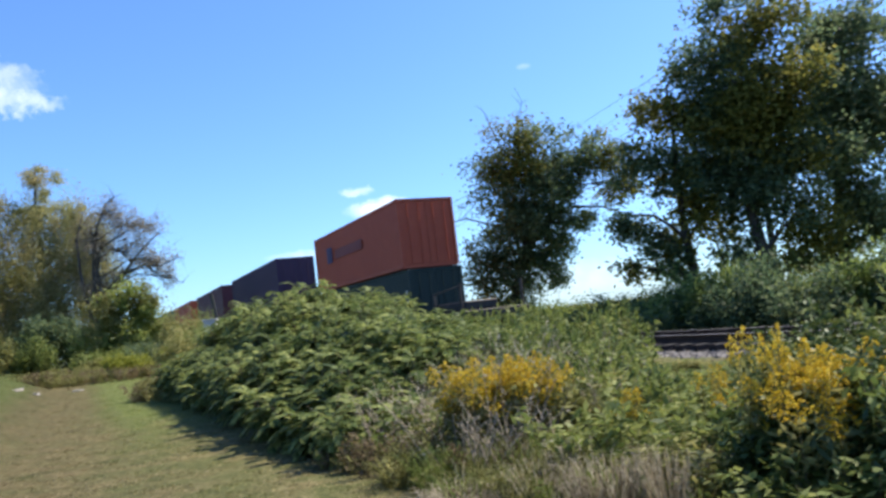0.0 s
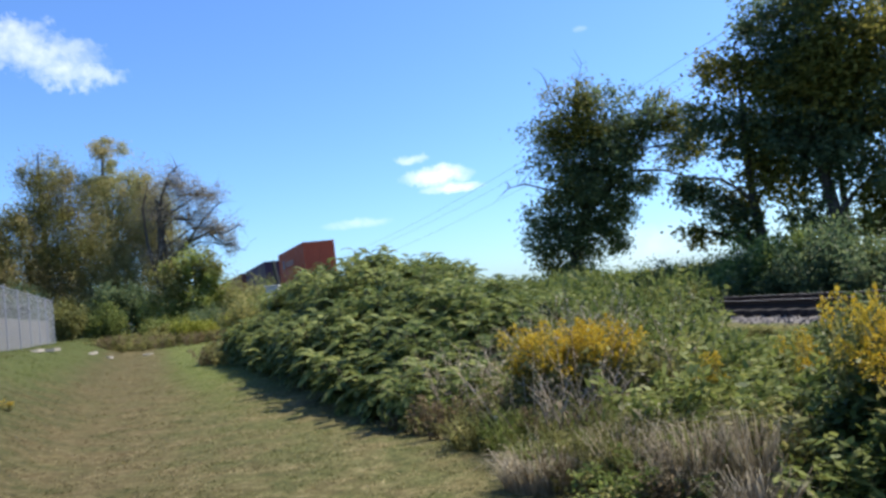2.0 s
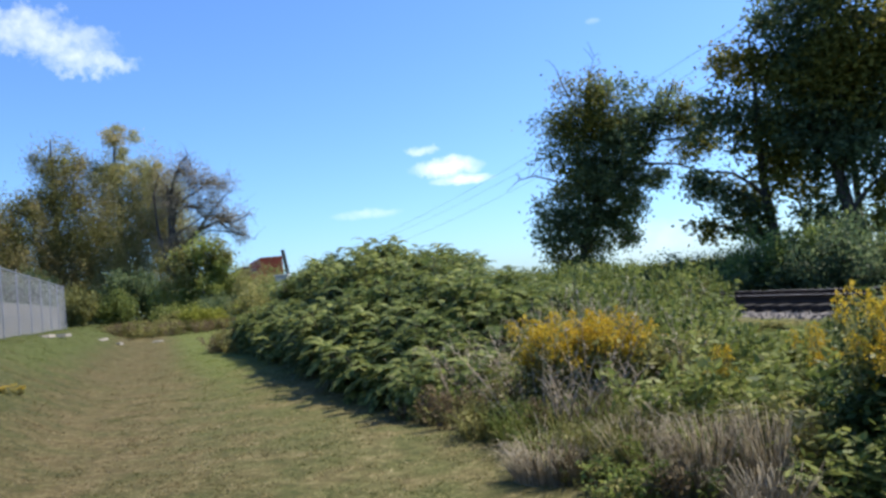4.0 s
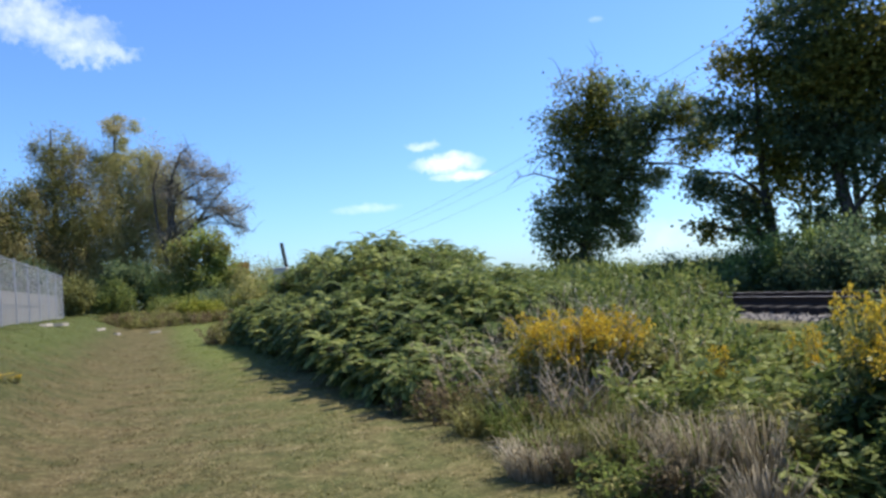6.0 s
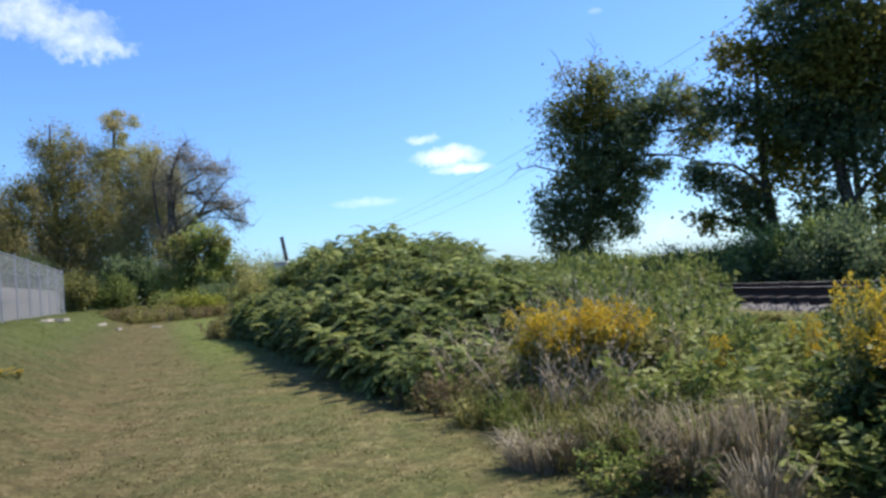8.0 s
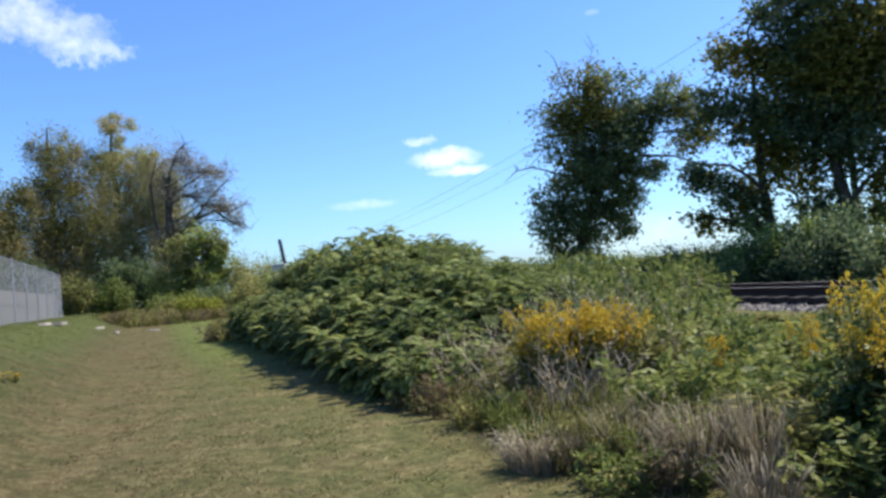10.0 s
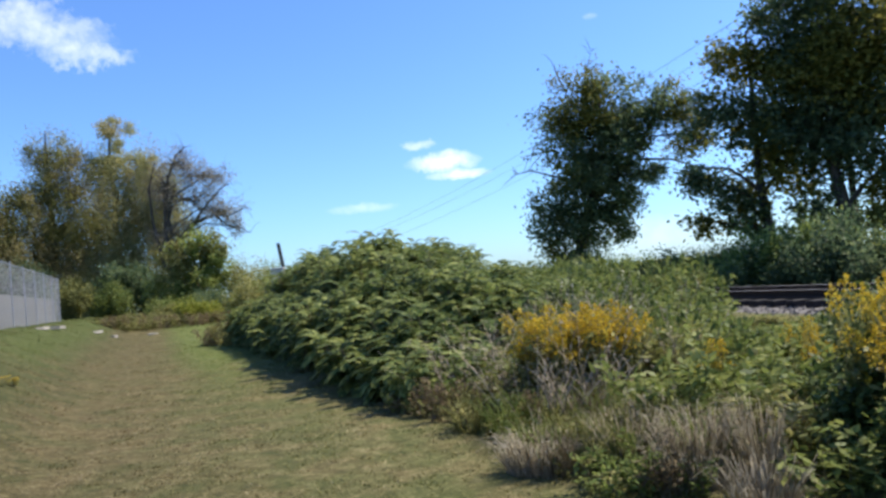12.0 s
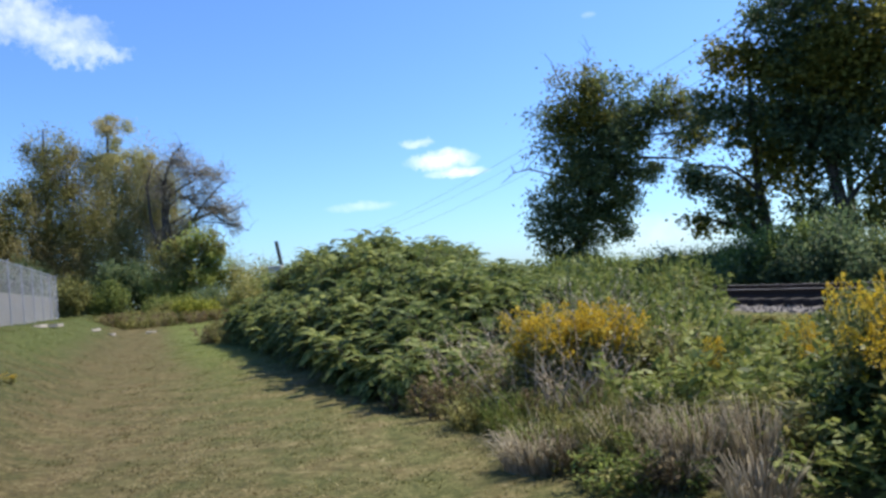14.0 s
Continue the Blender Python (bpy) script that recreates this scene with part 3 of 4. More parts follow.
# ---- trees ----
def tree(name, base, crown, label, leaf, height, trunk_r, clumps, per, leaf_len, rng_seed, depth=0.8, limb_r=0.05, lean=None, second=None, bare=0.0, droop=0.3, hang=1.0):
    """crown: blobs (dx, z, rx, rz) in the plane that faces the camera; each is filled with leafy twigs grown from the trunk."""
    rng = np.random.default_rng(rng_seed)
    rnd = random.Random(rng_seed)
    x0, y0 = base
    foot = on_ground(x0, y0)
    side = Vector((y0, -x0, 0)).normalized()
    away = Vector((x0, y0, 0)).normalized()
    root = new(name)
    root.location = foot
    tagged(root, label, "tree")
    verts, faces = [], []
    top = Vector((0, 0, height))
    if lean:
        top = side * lean[0] + Vector((0, 0, lean[1]))
    spine = []
    n = 9
    for k in range(n):
        f = k / (n - 1)
        p = top * f + side * 0.35 * trunk_r * 4 * noise.noise((f * 3, rng_seed, 0)) + away * 0.8 * trunk_r * noise.noise((f * 3, rng_seed, 5))
        spine.append(p)
    rad = [trunk_r * (1.25 if k == 0 else 1) * (1 - 0.82 * k / (n - 1)) for k in range(n)]
    spine[0] = Vector((0, 0, -0.15))
    tube(verts, faces, spine, rad, 9)
    spots, extra = [], []
    total = sum(c[2] * c[3] for c in crown)
    twig_v, twig_f = [], []
    for dx, z, rx, rz in crown:
        centre = side * dx + Vector((0, 0, z - foot.z))
        # one limb to each blob
        best = min(range(1, n), key=lambda i: (spine[i] - centre).length + max(0, spine[i].z - centre.z + 0.8) * 2.2)
        a = spine[best]
        mid = (a + centre) / 2 + Vector((0, 0, 0.18 * (centre - a).length)) * (1 if centre.z > a.z else 0.2)
        limb = [a, (a + mid) / 2 + side * rnd.uniform(-0.15, 0.15), mid, (mid + centre) / 2 + away * rnd.uniform(-0.2, 0.2), centre]
        r = max(limb_r, rad[best] * 0.5)
        tube(verts, faces, limb, [r, r * 0.8, r * 0.62, r * 0.45, r * 0.25], 6)
        count = max(3, int(clumps * rx * rz / total))
        for c in range(count):
            d = Vector(rng.normal(size=3)).normalized() * (rnd.random() ** 0.42)
            q = centre + side * d.x * rx * 1.05 + away * d.y * depth * (rx + rz) / 2 * 1.2 + Vector((0, 0, d.z * rz * 1.05))
            start = limb[rnd.choice((2, 3, 4))]
            tube(twig_v, twig_f, [start, (start + q) / 2 + Vector((0, 0, 0.1)), q], [limb_r * 0.42, limb_r * 0.26, 0.006], 3)
            if rnd.random() < bare:
                for _ in range(3):
                    e = q + Vector(rng.normal(size=3)) * 0.45 * rx
                    tube(twig_v, twig_f, [q, e], [limb_r * 0.2, 0.004], 3)
            size = rnd.uniform(0.12, 0.28) * min(rx, rz) + 0.10
            fall = hang if rz > 1.05 else 1.0
            m = int(per * rnd.uniform(0.5, 1.4))
            pts = np.array(q) + rng.normal(size=(m, 3)) * size * np.array((fall ** -0.5, fall ** -0.5, 0.75 * fall)) - np.array((0, 0, size * (fall - 1) * 0.6))
            (extra if second and 0.5 + 0.9 * noise.noise(q * 0.33 + Vector((rng_seed, 0, 0))) + rnd.uniform(-0.12, 0.12) < second[1] else spots).append(pts)
    part("trunk", (verts, faces, (MAT_BARK,), True), None, root)
    tagged(part("branch", (twig_v, twig_f, (MAT_BARK,), True), None, root), kind="stuff")
    part("crown", quads_mesh("crown", leaves(rng, np.concatenate(spots), leaf_len, leaf_len * 0.66, droop, 0.45), leaf), None, root)
    if extra:
        part("crown", quads_mesh("crown", leaves(rng, np.concatenate(extra), leaf_len, leaf_len * 0.66, droop, 0.45), second[0]), None, root, "foliage patches in a second leaf colour")
    return root


def add_limbs(root, base, limbs, seed, twigs=3, reach=0.7):
    """Further limbs on a tree: each is a line of (sideways, height) with a radius."""
    rnd = random.Random(seed)
    side = Vector((base[1], -base[0], 0)).normalized()
    for line, r, label in limbs:
        pts = [side * dx + Vector((0, 0, z - root.location.z)) for dx, z in line]
        verts, faces = [], []
        tube(verts, faces, pts, [r * (1 - 0.8 * k / (len(pts) - 1)) for k in range(len(pts))], 6)
        for k in range(twigs if r >= 0.1 else twigs * 2 + 1):
            i = rnd.randrange(max(0, len(pts) - 3), len(pts) - 1)
            a = pts[i].lerp(pts[i + 1], rnd.random())
            b = a + Vector((rnd.uniform(-0.8, 1.0), rnd.uniform(-0.5, 0.5), rnd.uniform(-0.2, 1.0))) * reach
            tube(verts, faces, [a, (a + b) / 2 + Vector((0, 0, 0.12 * reach)), b], [r * 0.22 + 0.008, 0.014, 0.005], 3)
        part("limb", (verts, faces, (MAT_BARK,), True), None, root, label)


def build_trees():
    ash = tree("ash_tree", (6.14, 38.0), [(2.2, 9.9, 2.0, 1.5), (1.2, 8.0, 2.0, 1.7), (2.8, 7.6, 1.5, 1.7), (1.2, 5.5, 2.1, 1.7), (0.5, 3.3, 1.7, 1.3), (2.4, 3.6, 1.0, 1.1), (5.5, 9.2, 1.3, 1.1), (6.3, 7.6, 1.1, 1.3), (4.3, 8.6, 1.0, 1.1), (4.4, 5.8, 0.8, 0.7), (0.2, 1.6, 1.3, 1.0), (2.7, 5.6, 1.3, 1.2), (2.9, 4.5, 1.1, 1.0), (-0.2, 4.6, 1.2, 1.3), (3.6, 7.0, 1.0, 1.0)],
         "broad dark green ash tree leaning beside the railway", LEAF_TREE, 11.0, 0.32, 360, 125, 0.19, 11, lean=(3.2, 9.6), second=(LEAF_TREE_LIT, 0.38), limb_r=0.06)
    add_limbs(ash, (6.14, 38.0), [
        (((1.0, 3.6), (2.3, 5.4), (3.9, 7.0), (5.3, 8.9), (5.9, 10.4)), 0.17, ""),
        (((2.6, 5.7), (4.0, 6.6), (5.6, 6.4), (6.8, 5.9)), 0.11, ""),
        (((0.4, 6.0), (-1.2, 6.6), (-2.0, 6.5), (-2.7, 6.0)), 0.05, "bare dead limb"),
        (((1.2, 9.4), (0.6, 11.0), (0.3, 12.0)), 0.045, "bare dead limb"),
        (((1.8, 9.6), (1.9, 11.2), (2.3, 12.2)), 0.045, "bare dead limb")], 5)
    tree("ash_tree", (12.01, 28.01), [(1.4, 10.4, 1.5, 1.2), (0.0, 8.7, 1.4, 1.1), (1.4, 8.2, 1.2, 1.4), (-1.3, 6.8, 1.2, 1.0), (0.6, 6.3, 1.8, 1.2), (-2.1, 4.9, 0.8, 0.8), (-1.0, 4.0, 1.5, 1.0), (0.9, 4.3, 1.3, 1.2), (-2.2, 2.9, 0.7, 0.6), (-0.5, 2.6, 1.1, 0.6), (1.7, 6.2, 1.2, 1.2), (2.5, 7.6, 1.1, 1.2)],
         "tall dark green tree with yellowish patches coloured as sunlit behind the track", LEAF_TREE, 9.6, 0.24, 260, 88, 0.20, 12, second=(LEAF_TREE_LIT, 0.60))
    tree("ash_tree", (13.75, 26.03), [(0.7, 11.0, 1.7, 1.3), (0.1, 8.9, 1.2, 1.2), (1.8, 8.6, 1.5, 1.5), (0.3, 6.8, 1.4, 1.2), (2.0, 6.1, 1.5, 1.3), (0.0, 4.7, 1.1, 1.1), (1.6, 3.8, 1.2, 1.1), (-0.5, 2.8, 0.9, 0.7), (1.1, 2.2, 1.1, 0.7), (-1.0, 5.8, 1.1, 1.2), (-0.8, 7.6, 1.0, 1.1), (1.0, 5.0, 1.4, 1.1), (1.0, 7.5, 1.4, 1.2)],
         "tall dense dark green tree behind the track", LEAF_TREE, 10.6, 0.27, 340, 96, 0.20, 13, second=(LEAF_TREE_LIT, 0.34))
    tree("ash_tree", (17.55, 27.04), [(1.0, 10.7, 1.8, 1.6), (0.4, 8.3, 1.6, 1.4), (1.9, 7.4, 1.8, 1.8), (0.6, 5.9, 1.6, 1.4), (0.8, 3.7, 1.6, 1.4), (-0.3, 2.4, 1.2, 0.8)],
         "tall dense dark green tree behind the track", LEAF_TREE, 12.0, 0.24, 270, 96, 0.20, 14, second=(LEAF_TREE_LIT, 0.1))
    tree("maple_tree", (-34.51, 60.05), [(0.2, 9.2, 3.2, 3.0), (0.8, 6.1, 3.2, 3.0), (-2.1, 8.5, 3.2, 3.5), (-1.5, 4.9, 3.7, 3.0), (2.0, 10.4, 1.5, 1.5)],
         "dark olive maple turning to autumn colours", LEAF_AUTUMN, 10.5, 0.3, 300, 200, 0.18, 21, second=(LEAF_OLIVE, 0.42), hang=1.5)
    tree("maple_tree", (-31.6, 63.07), [(0.4, 15.1, 2.1, 1.6), (1.6, 12.9, 2.5, 2.1), (-0.1, 11.6, 2.2, 2.1), (1.6, 9.1, 3.1, 2.9), (-0.4, 7.4, 2.7, 2.6), (1.3, 5.5, 3.1, 2.9), (0.5, 3.2, 3.3, 2.0)],
         "tall olive-brown maple in early autumn leaf", LEAF_AUTUMN, 15.5, 0.34, 380, 190, 0.17, 22, second=(LEAF_OLIVE, 0.5), bare=0.25, hang=1.6)
    tree("willow_tree", (-27.52, 66.08), [(0.4, 17.2, 1.5, 1.0), (0.4, 15.6, 0.6, 0.8), (-0.8, 14.2, 1.4, 1.0), (2.0, 14.6, 1.4, 1.0), (4.0, 11.8, 1.7, 2.2), (4.4, 8.2, 1.8, 2.4), (-0.7, 13.6, 2.0, 1.9), (2.2, 13.4, 2.2, 2.0), (0.6, 11.1, 2.8, 2.5), (2.6, 9.5, 2.2, 3.0), (-0.7, 7.8, 2.8, 3.0), (1.7, 6.2, 2.8, 2.7), (-1.0, 3.9, 3.4, 2.1), (2.4, 3.4, 3.1, 2.0)],
         "tall yellow-green willow with hanging foliage", LEAF_WILLOW, 17.0, 0.36, 560, 190, 0.16, 23, droop=1.2, second=(LEAF_AUTUMN, 0.3), hang=2.4)
    thin = tree("maple_tree", (-22.68, 64.09), [(1.6, 13.6, 1.9, 1.2), (3.6, 12.3, 1.9, 1.5), (5.0, 9.2, 2.0, 1.2), (0.2, 11.5, 1.6, 2.2), (2.6, 10.3, 1.9, 1.7), (5.9, 7.9, 1.0, 0.9), (0.4, 7.5, 1.6, 1.8), (2.6, 7.8, 1.4, 1.2)],
         "half-bare maple with thin brown leaves and open branches", LEAF_BARE, 12.5, 0.30, 300, 44, 0.16, 24, bare=0.8, limb_r=0.07, lean=(0.6, 12.0))
    add_limbs(thin, (-22.68, 64.09), [
        (((0.2, 4.6), (0.7, 6.8), (2.3, 8.3), (4.0, 9.0), (5.2, 8.8), (6.6, 9.4)), 0.20, ""),
        (((0.0, 6.6), (0.7, 10.6), (2.0, 11.4), (4.0, 12.6)), 0.18, ""),
        (((0.0, 7.0), (0.2, 11.4), (1.2, 14.0), (2.0, 14.9)), 0.16, ""),
        (((2.3, 8.3), (3.6, 10.0), (4.8, 11.2), (5.4, 11.6)), 0.12, ""),
        (((4.0, 9.0), (5.2, 7.9), (6.2, 7.7), (6.9, 7.2)), 0.11, ""),
        (((-0.2, 4.6), (-0.9, 8.6), (-1.0, 11.5), (-0.4, 13.6)), 0.18, "")], 6, 7, 1.5)
    tree("understorey_tree", (-18.19, 56.07), [(0.8, 5.9, 1.6, 1.2), (2.0, 4.6, 1.4, 1.2), (-0.5, 4.4, 1.9, 1.4), (1.0, 3.0, 2.1, 1.2), (-1.5, 2.8, 1.6, 1.2), (2.9, 3.3, 0.8, 1.0), (0.5, 1.6, 2.4, 0.9)],
         "low bushy green tree at the edge of the wood", LEAF_BANK, 5.5, 0.16, 170, 110, 0.22, 25, second=(LEAF_OLIVE, 0.36), hang=1.3)
    tree("understorey_tree", (-24.5, 60.5), [(0.0, 3.4, 2.6, 1.6), (2.0, 2.4, 2.2, 1.2), (-2.4, 2.2, 2.2, 1.2), (4.0, 2.2, 1.6, 1.0)],
         "dark shady undergrowth at the foot of the wood", LEAF_TREE, 3.6, 0.14, 130, 120, 0.24, 26)
    tree("understorey_tree", (-32.0, 58.0), [(0.0, 4.0, 2.6, 1.6), (2.0, 2.6, 2.2, 1.2), (-2.4, 2.8, 2.2, 1.2)],
         "dark shady undergrowth at the foot of the wood", LEAF_TREE, 3.8, 0.14, 110, 120, 0.24, 27)


build_trees()


# ---- shrubs ----
def shrub(label, leaf, wide, high, seed, per=70, leaf_len=0.11, clumps=34, name="shrub"):
    rng = np.random.default_rng(seed)
    rnd = random.Random(seed)
    root = new(name)
    tagged(root, label, "shrub")
    verts, faces, pts = [], [], []
    for c in range(clumps):
        an, r = rnd.uniform(0, 6.283), math.sqrt(rnd.random()) * wide
        top = high * (1 - 0.45 * (r / wide) ** 2) * rnd.uniform(0.55, 1.05)
        q = Vector((math.cos(an) * r, math.sin(an) * r, top))
        s = Vector((math.cos(an) * r * 0.2, math.sin(an) * r * 0.2, -0.05))
        tube(verts, faces, [s, (s + q) / 2 + Vector((0, 0, 0.1 * high)), q], [0.022, 0.015, 0.006], 4)
        for f in (0.45, 0.75, 1.0):
            o = s.lerp(q, f)
            pts.append(np.array(o) + rng.normal(size=(int(per * (0.4 + 0.6 * f)), 3)) * np.array((wide, wide, high)) * 0.13)
    p = np.concatenate(pts)
    p[:, 2] = np.maximum(p[:, 2], 0.03)
    tagged(part("branch", (verts, faces, (MAT_STEM,), True), None, root), kind="stuff")
    part("foliage", quads_mesh("foliage", leaves(rng, p, leaf_len, leaf_len * 0.5), leaf), None, root)
    return root


def set_thing(root, p, turn=0.0, size=1.0, tall=None):
    root.matrix_basis = Matrix.Translation(p) @ pose(0, 0, 0, 0, 0, turn) @ Matrix.Diagonal((size, size, size if tall is None else tall, 1))


def spread_copies(protos, places, group=""):
    """places: point, turn, size, tall. The first uses of a prototype are the prototype itself."""
    used = set()
    for k, (p, turn, size, tall) in enumerate(places):
        proto = protos[k % len(protos)]
        m = Matrix.Translation(p) @ pose(0, 0, 0, 0, 0, turn) @ Matrix.Diagonal((size, size, tall, 1))
        if proto in used:
            c = proto.copy()
            scene.collection.objects.link(c)
            for ch in proto.children:
                d = ch.copy()
                scene.collection.objects.link(d)
                d.parent = c
            c.matrix_basis = m
        else:
            used.add(proto)
            proto.matrix_basis = m
            c = proto
        if group:
            c["group"] = group


def build_shrubs():
    rnd = random.Random(31)
    for x, y, s, h, label, leaf in (
            (-21.8, 45.5, 1.1, 2.3, "olive-green leafy shrub beside the fence end", LEAF_OLIVE),
            (-20.0, 46.5, 1.2, 2.2, "rounded dark green shrub beside the fence end", LEAF_WEED),
            (-14.6, 45.5, 1.4, 1.35, "bright yellow-green low shrub at the meadow's edge", LEAF_YELLOWGREEN),
            (-11.6, 45.5, 1.1, 1.6, "bright yellow-green low shrub at the meadow's edge", LEAF_YELLOWGREEN),
            (-17.2, 49.0, 1.4, 1.0, "yellow-green low shrub at the meadow's edge", LEAF_OLIVE),
            (-15.3, 52.0, 2.2, 1.9, "dark green bramble thicket", LEAF_TREE),
            (-18.6, 52.5, 1.8, 1.5, "dark green bramble thicket", LEAF_WEED),
            (-10.6, 50.0, 2.2, 2.2, "dark green bramble thicket", LEAF_WEED),
            (-9.2, 39.0, 1.7, 2.2, "olive-green shrub behind the sumac", LEAF_OLIVE),
            (-7.0, 45.0, 2.0, 2.4, "olive-green shrub behind the sumac", LEAF_OLIVE),
            (-10.4, 46.5, 1.8, 2.5, "leafy green shrub behind the sumac", LEAF_WEED),
            (-12.4, 52.0, 2.3, 3.4, "tall olive-green shrub at the wood's edge", LEAF_OLIVE),
            (-10.0, 56.0, 2.4, 3.3, "tall leafy green shrub near the railway", LEAF_WEED)):
        b = shrub(label, leaf, s, h, rnd.randrange(999), leaf_len=0.17, per=60)
        set_thing(b, on_ground(x, y), rnd.uniform(0, 360))
    protos = [shrub("leafy green shrub along the far side of the track", (LEAF_BANK, LEAF_WEED, LEAF_TREE)[k], 1.3, 1.5, 50 + k, leaf_len=0.12, per=80) for k in range(3)]
    places = []
    for k in range(26):
        u, v = rnd.uniform(3.6, 6.2), 8 + k * 0.75 + rnd.uniform(-0.4, 0.4)
        tall = 1.05 + 0.45 * rnd.random() if v < 24 else 1.0
        places.append((plan(u, v, -0.05), rnd.uniform(0, 360), rnd.uniform(0.8, 1.15), tall))
    for k in range(18):
        places.append((plan(rnd.uniform(3.6, 5.5), 23 + k * 1.7, -0.05), rnd.uniform(0, 360), rnd.uniform(0.9, 1.3), rnd.uniform(0.95, 1.15)))
    spread_copies(protos, places, "shrubs across the track")
    for x, y, s, h, label, leaf in (
            (-14.1, 55.5, 1.7, 4.2, "tall olive-green shrub at the wood's edge", LEAF_OLIVE),
            (-13.0, 58.5, 1.7, 3.8, "tall leafy green shrub near the railway", LEAF_BANK)):
        set_thing(shrub(label, leaf, s, h, rnd.randrange(999), leaf_len=0.17, per=60), on_ground(x, y), rnd.uniform(0, 360))


build_shrubs()


# ---- sumac thicket ----
def compound_leaf(quads, sticks, start, way, length, rnd, pairs=5):
    """A leaf of broad leaflets swept forward along an arching rib."""
    way = way.normalized()
    sidew = way.cross(Vector((0, 0, 1))).normalized()
    sidew = (sidew + Vector((0, 0, rnd.uniform(-0.3, 0.3)))).normalized()
    pts = []
    p, d = start.copy(), way.copy()
    n = pairs + 1
    for k in range(n + 1):
        pts.append(p.copy())
        p += d * (length / n)
        d = (d + Vector((0, 0, -0.25))).normalized()
    sticks.append((pts[0], pts[n // 2], pts[-1]))
    for k in range(1, n + 1):
        f = k / n
        ll = length * (0.40 * (1 - abs(f - 0.5) * 0.7))
        dd = (pts[k] - pts[k - 1]).normalized()
        upv = sidew.cross(dd)
        for sg in (-1, 1):
            o = (sidew * sg * 0.62 + dd * 0.9 + Vector((0, 0, -rnd.uniform(0.0, 0.32)))).normalized()
            w = o.cross(upv).normalized() * ll * 0.25
            a = pts[k]
            quads.append((a, a + o * ll * 0.45 + w, a + o * ll + Vector((0, 0, -0.02)), a + o * ll * 0.45 - w))
    o = (pts[-1] - pts[-2]).normalized()
    w = sidew * length * 0.08
    a = pts[-1]
    quads.append((a, a + o * length * 0.15 + w, a + o * length * 0.32, a + o * length * 0.15 - w))


def sumac(seed, high):
    """Several bare-footed stems, each with a spreading rosette of leaves at its top."""
    rnd = random.Random(seed)
    root = new("sumac_shrub")
    tagged(root, "leafy green sumac with spreading rosettes of feathered leaves", "shrub")
    quads, sticks, verts, faces = [], [], [], []
    for s in range(5):
        an = s * 1.257 + rnd.uniform(-0.4, 0.4)
        b = Vector((math.cos(an), math.sin(an), 0)) * rnd.uniform(0.05, 0.22)
        top = b * 2.2 + Vector((rnd.uniform(-0.15, 0.15), rnd.uniform(-0.15, 0.15), rnd.uniform(0.66, 1.0) * high - 0.12))
        b.z = -0.05
        mid = (b + top) / 2 + Vector((rnd.uniform(-0.08, 0.08), rnd.uniform(-0.08, 0.08), 0))
        tube(verts, faces, [b, mid, top], [0.022, 0.016, 0.009], 5)
        for k in range(17):
            crown = k > 6
            f = 1.0 - (0.30 / high) * (16 - k) / 9 if crown else 0.18 + 0.095 * k
            o = b.lerp(mid, f * 2) if f < 0.5 else mid.lerp(top, f * 2 - 1)
            a2 = k * 2.4 + rnd.uniform(-0.4, 0.4)
            rise = 0.30 + 1.25 * ((k - 7) / 9) ** 1.3 if crown else 0.35
            compound_leaf(quads, sticks, o, Vector((math.cos(a2), math.sin(a2), rise + rnd.uniform(-0.15, 0.15))), rnd.uniform(0.32, 0.46), rnd)
    for a, b2, c in sticks:
        tube(verts, faces, [a, b2, c], [0.006, 0.004, 0.002], 3)
    tagged(part("stalk", (verts, faces, (MAT_STEM,), True), None, root), kind="stuff")
    part("foliage", quads_mesh("foliage", np.array([[tuple(p) for p in q] for q in quads]), LEAF_SUMAC), None, root)
    return root


def sumac_height(u, v):
    """Height of the thicket over the ground, by place: low towards the lane and towards its near end."""
    q = v - 1.6 * (u + 7.7)
    h = min(max(1.80 + 0.19 * (q - 19), 1.15), 2.80)
    h *= 0.46 + 0.54 * step(-10.4, -8.7, u)
    return h * (1 - 0.10 * step(30, 33, v))


def build_sumac():
    rnd = random.Random(41)
    heights = (0.8, 1.2, 1.6, 2.0, 2.4, 2.8)
    places = [[] for h in heights]
    v = 14.2
    while v < 33:
        u = -10.45
        while u < -4.6:
            uu, vv = u + rnd.uniform(-0.22, 0.22), v + rnd.uniform(-0.25, 0.25)
            # the thicket's near right edge runs slantwise back from the lane
            if vv > 13.8 + (uu + 10.6) * 1.05 or (uu < -9.6 and vv > 13.9):
                h = sumac_height(uu, vv) * rnd.uniform(0.72, 1.10)
                k = min(range(6), key=lambda i: abs(heights[i] - h))
                grow = min(max(h / heights[k], 0.8), 1.15)
                places[k].append((plan(uu, vv, -0.02), rnd.uniform(0, 360), grow, grow))
            u += 0.52
        v += 0.62
    for k, h in enumerate(heights):
        if places[k]:
            spread_copies([sumac(100 + 10 * k + j, h) for j in range(min(3, len(places[k])))], places[k], "sumac thicket")


build_sumac()


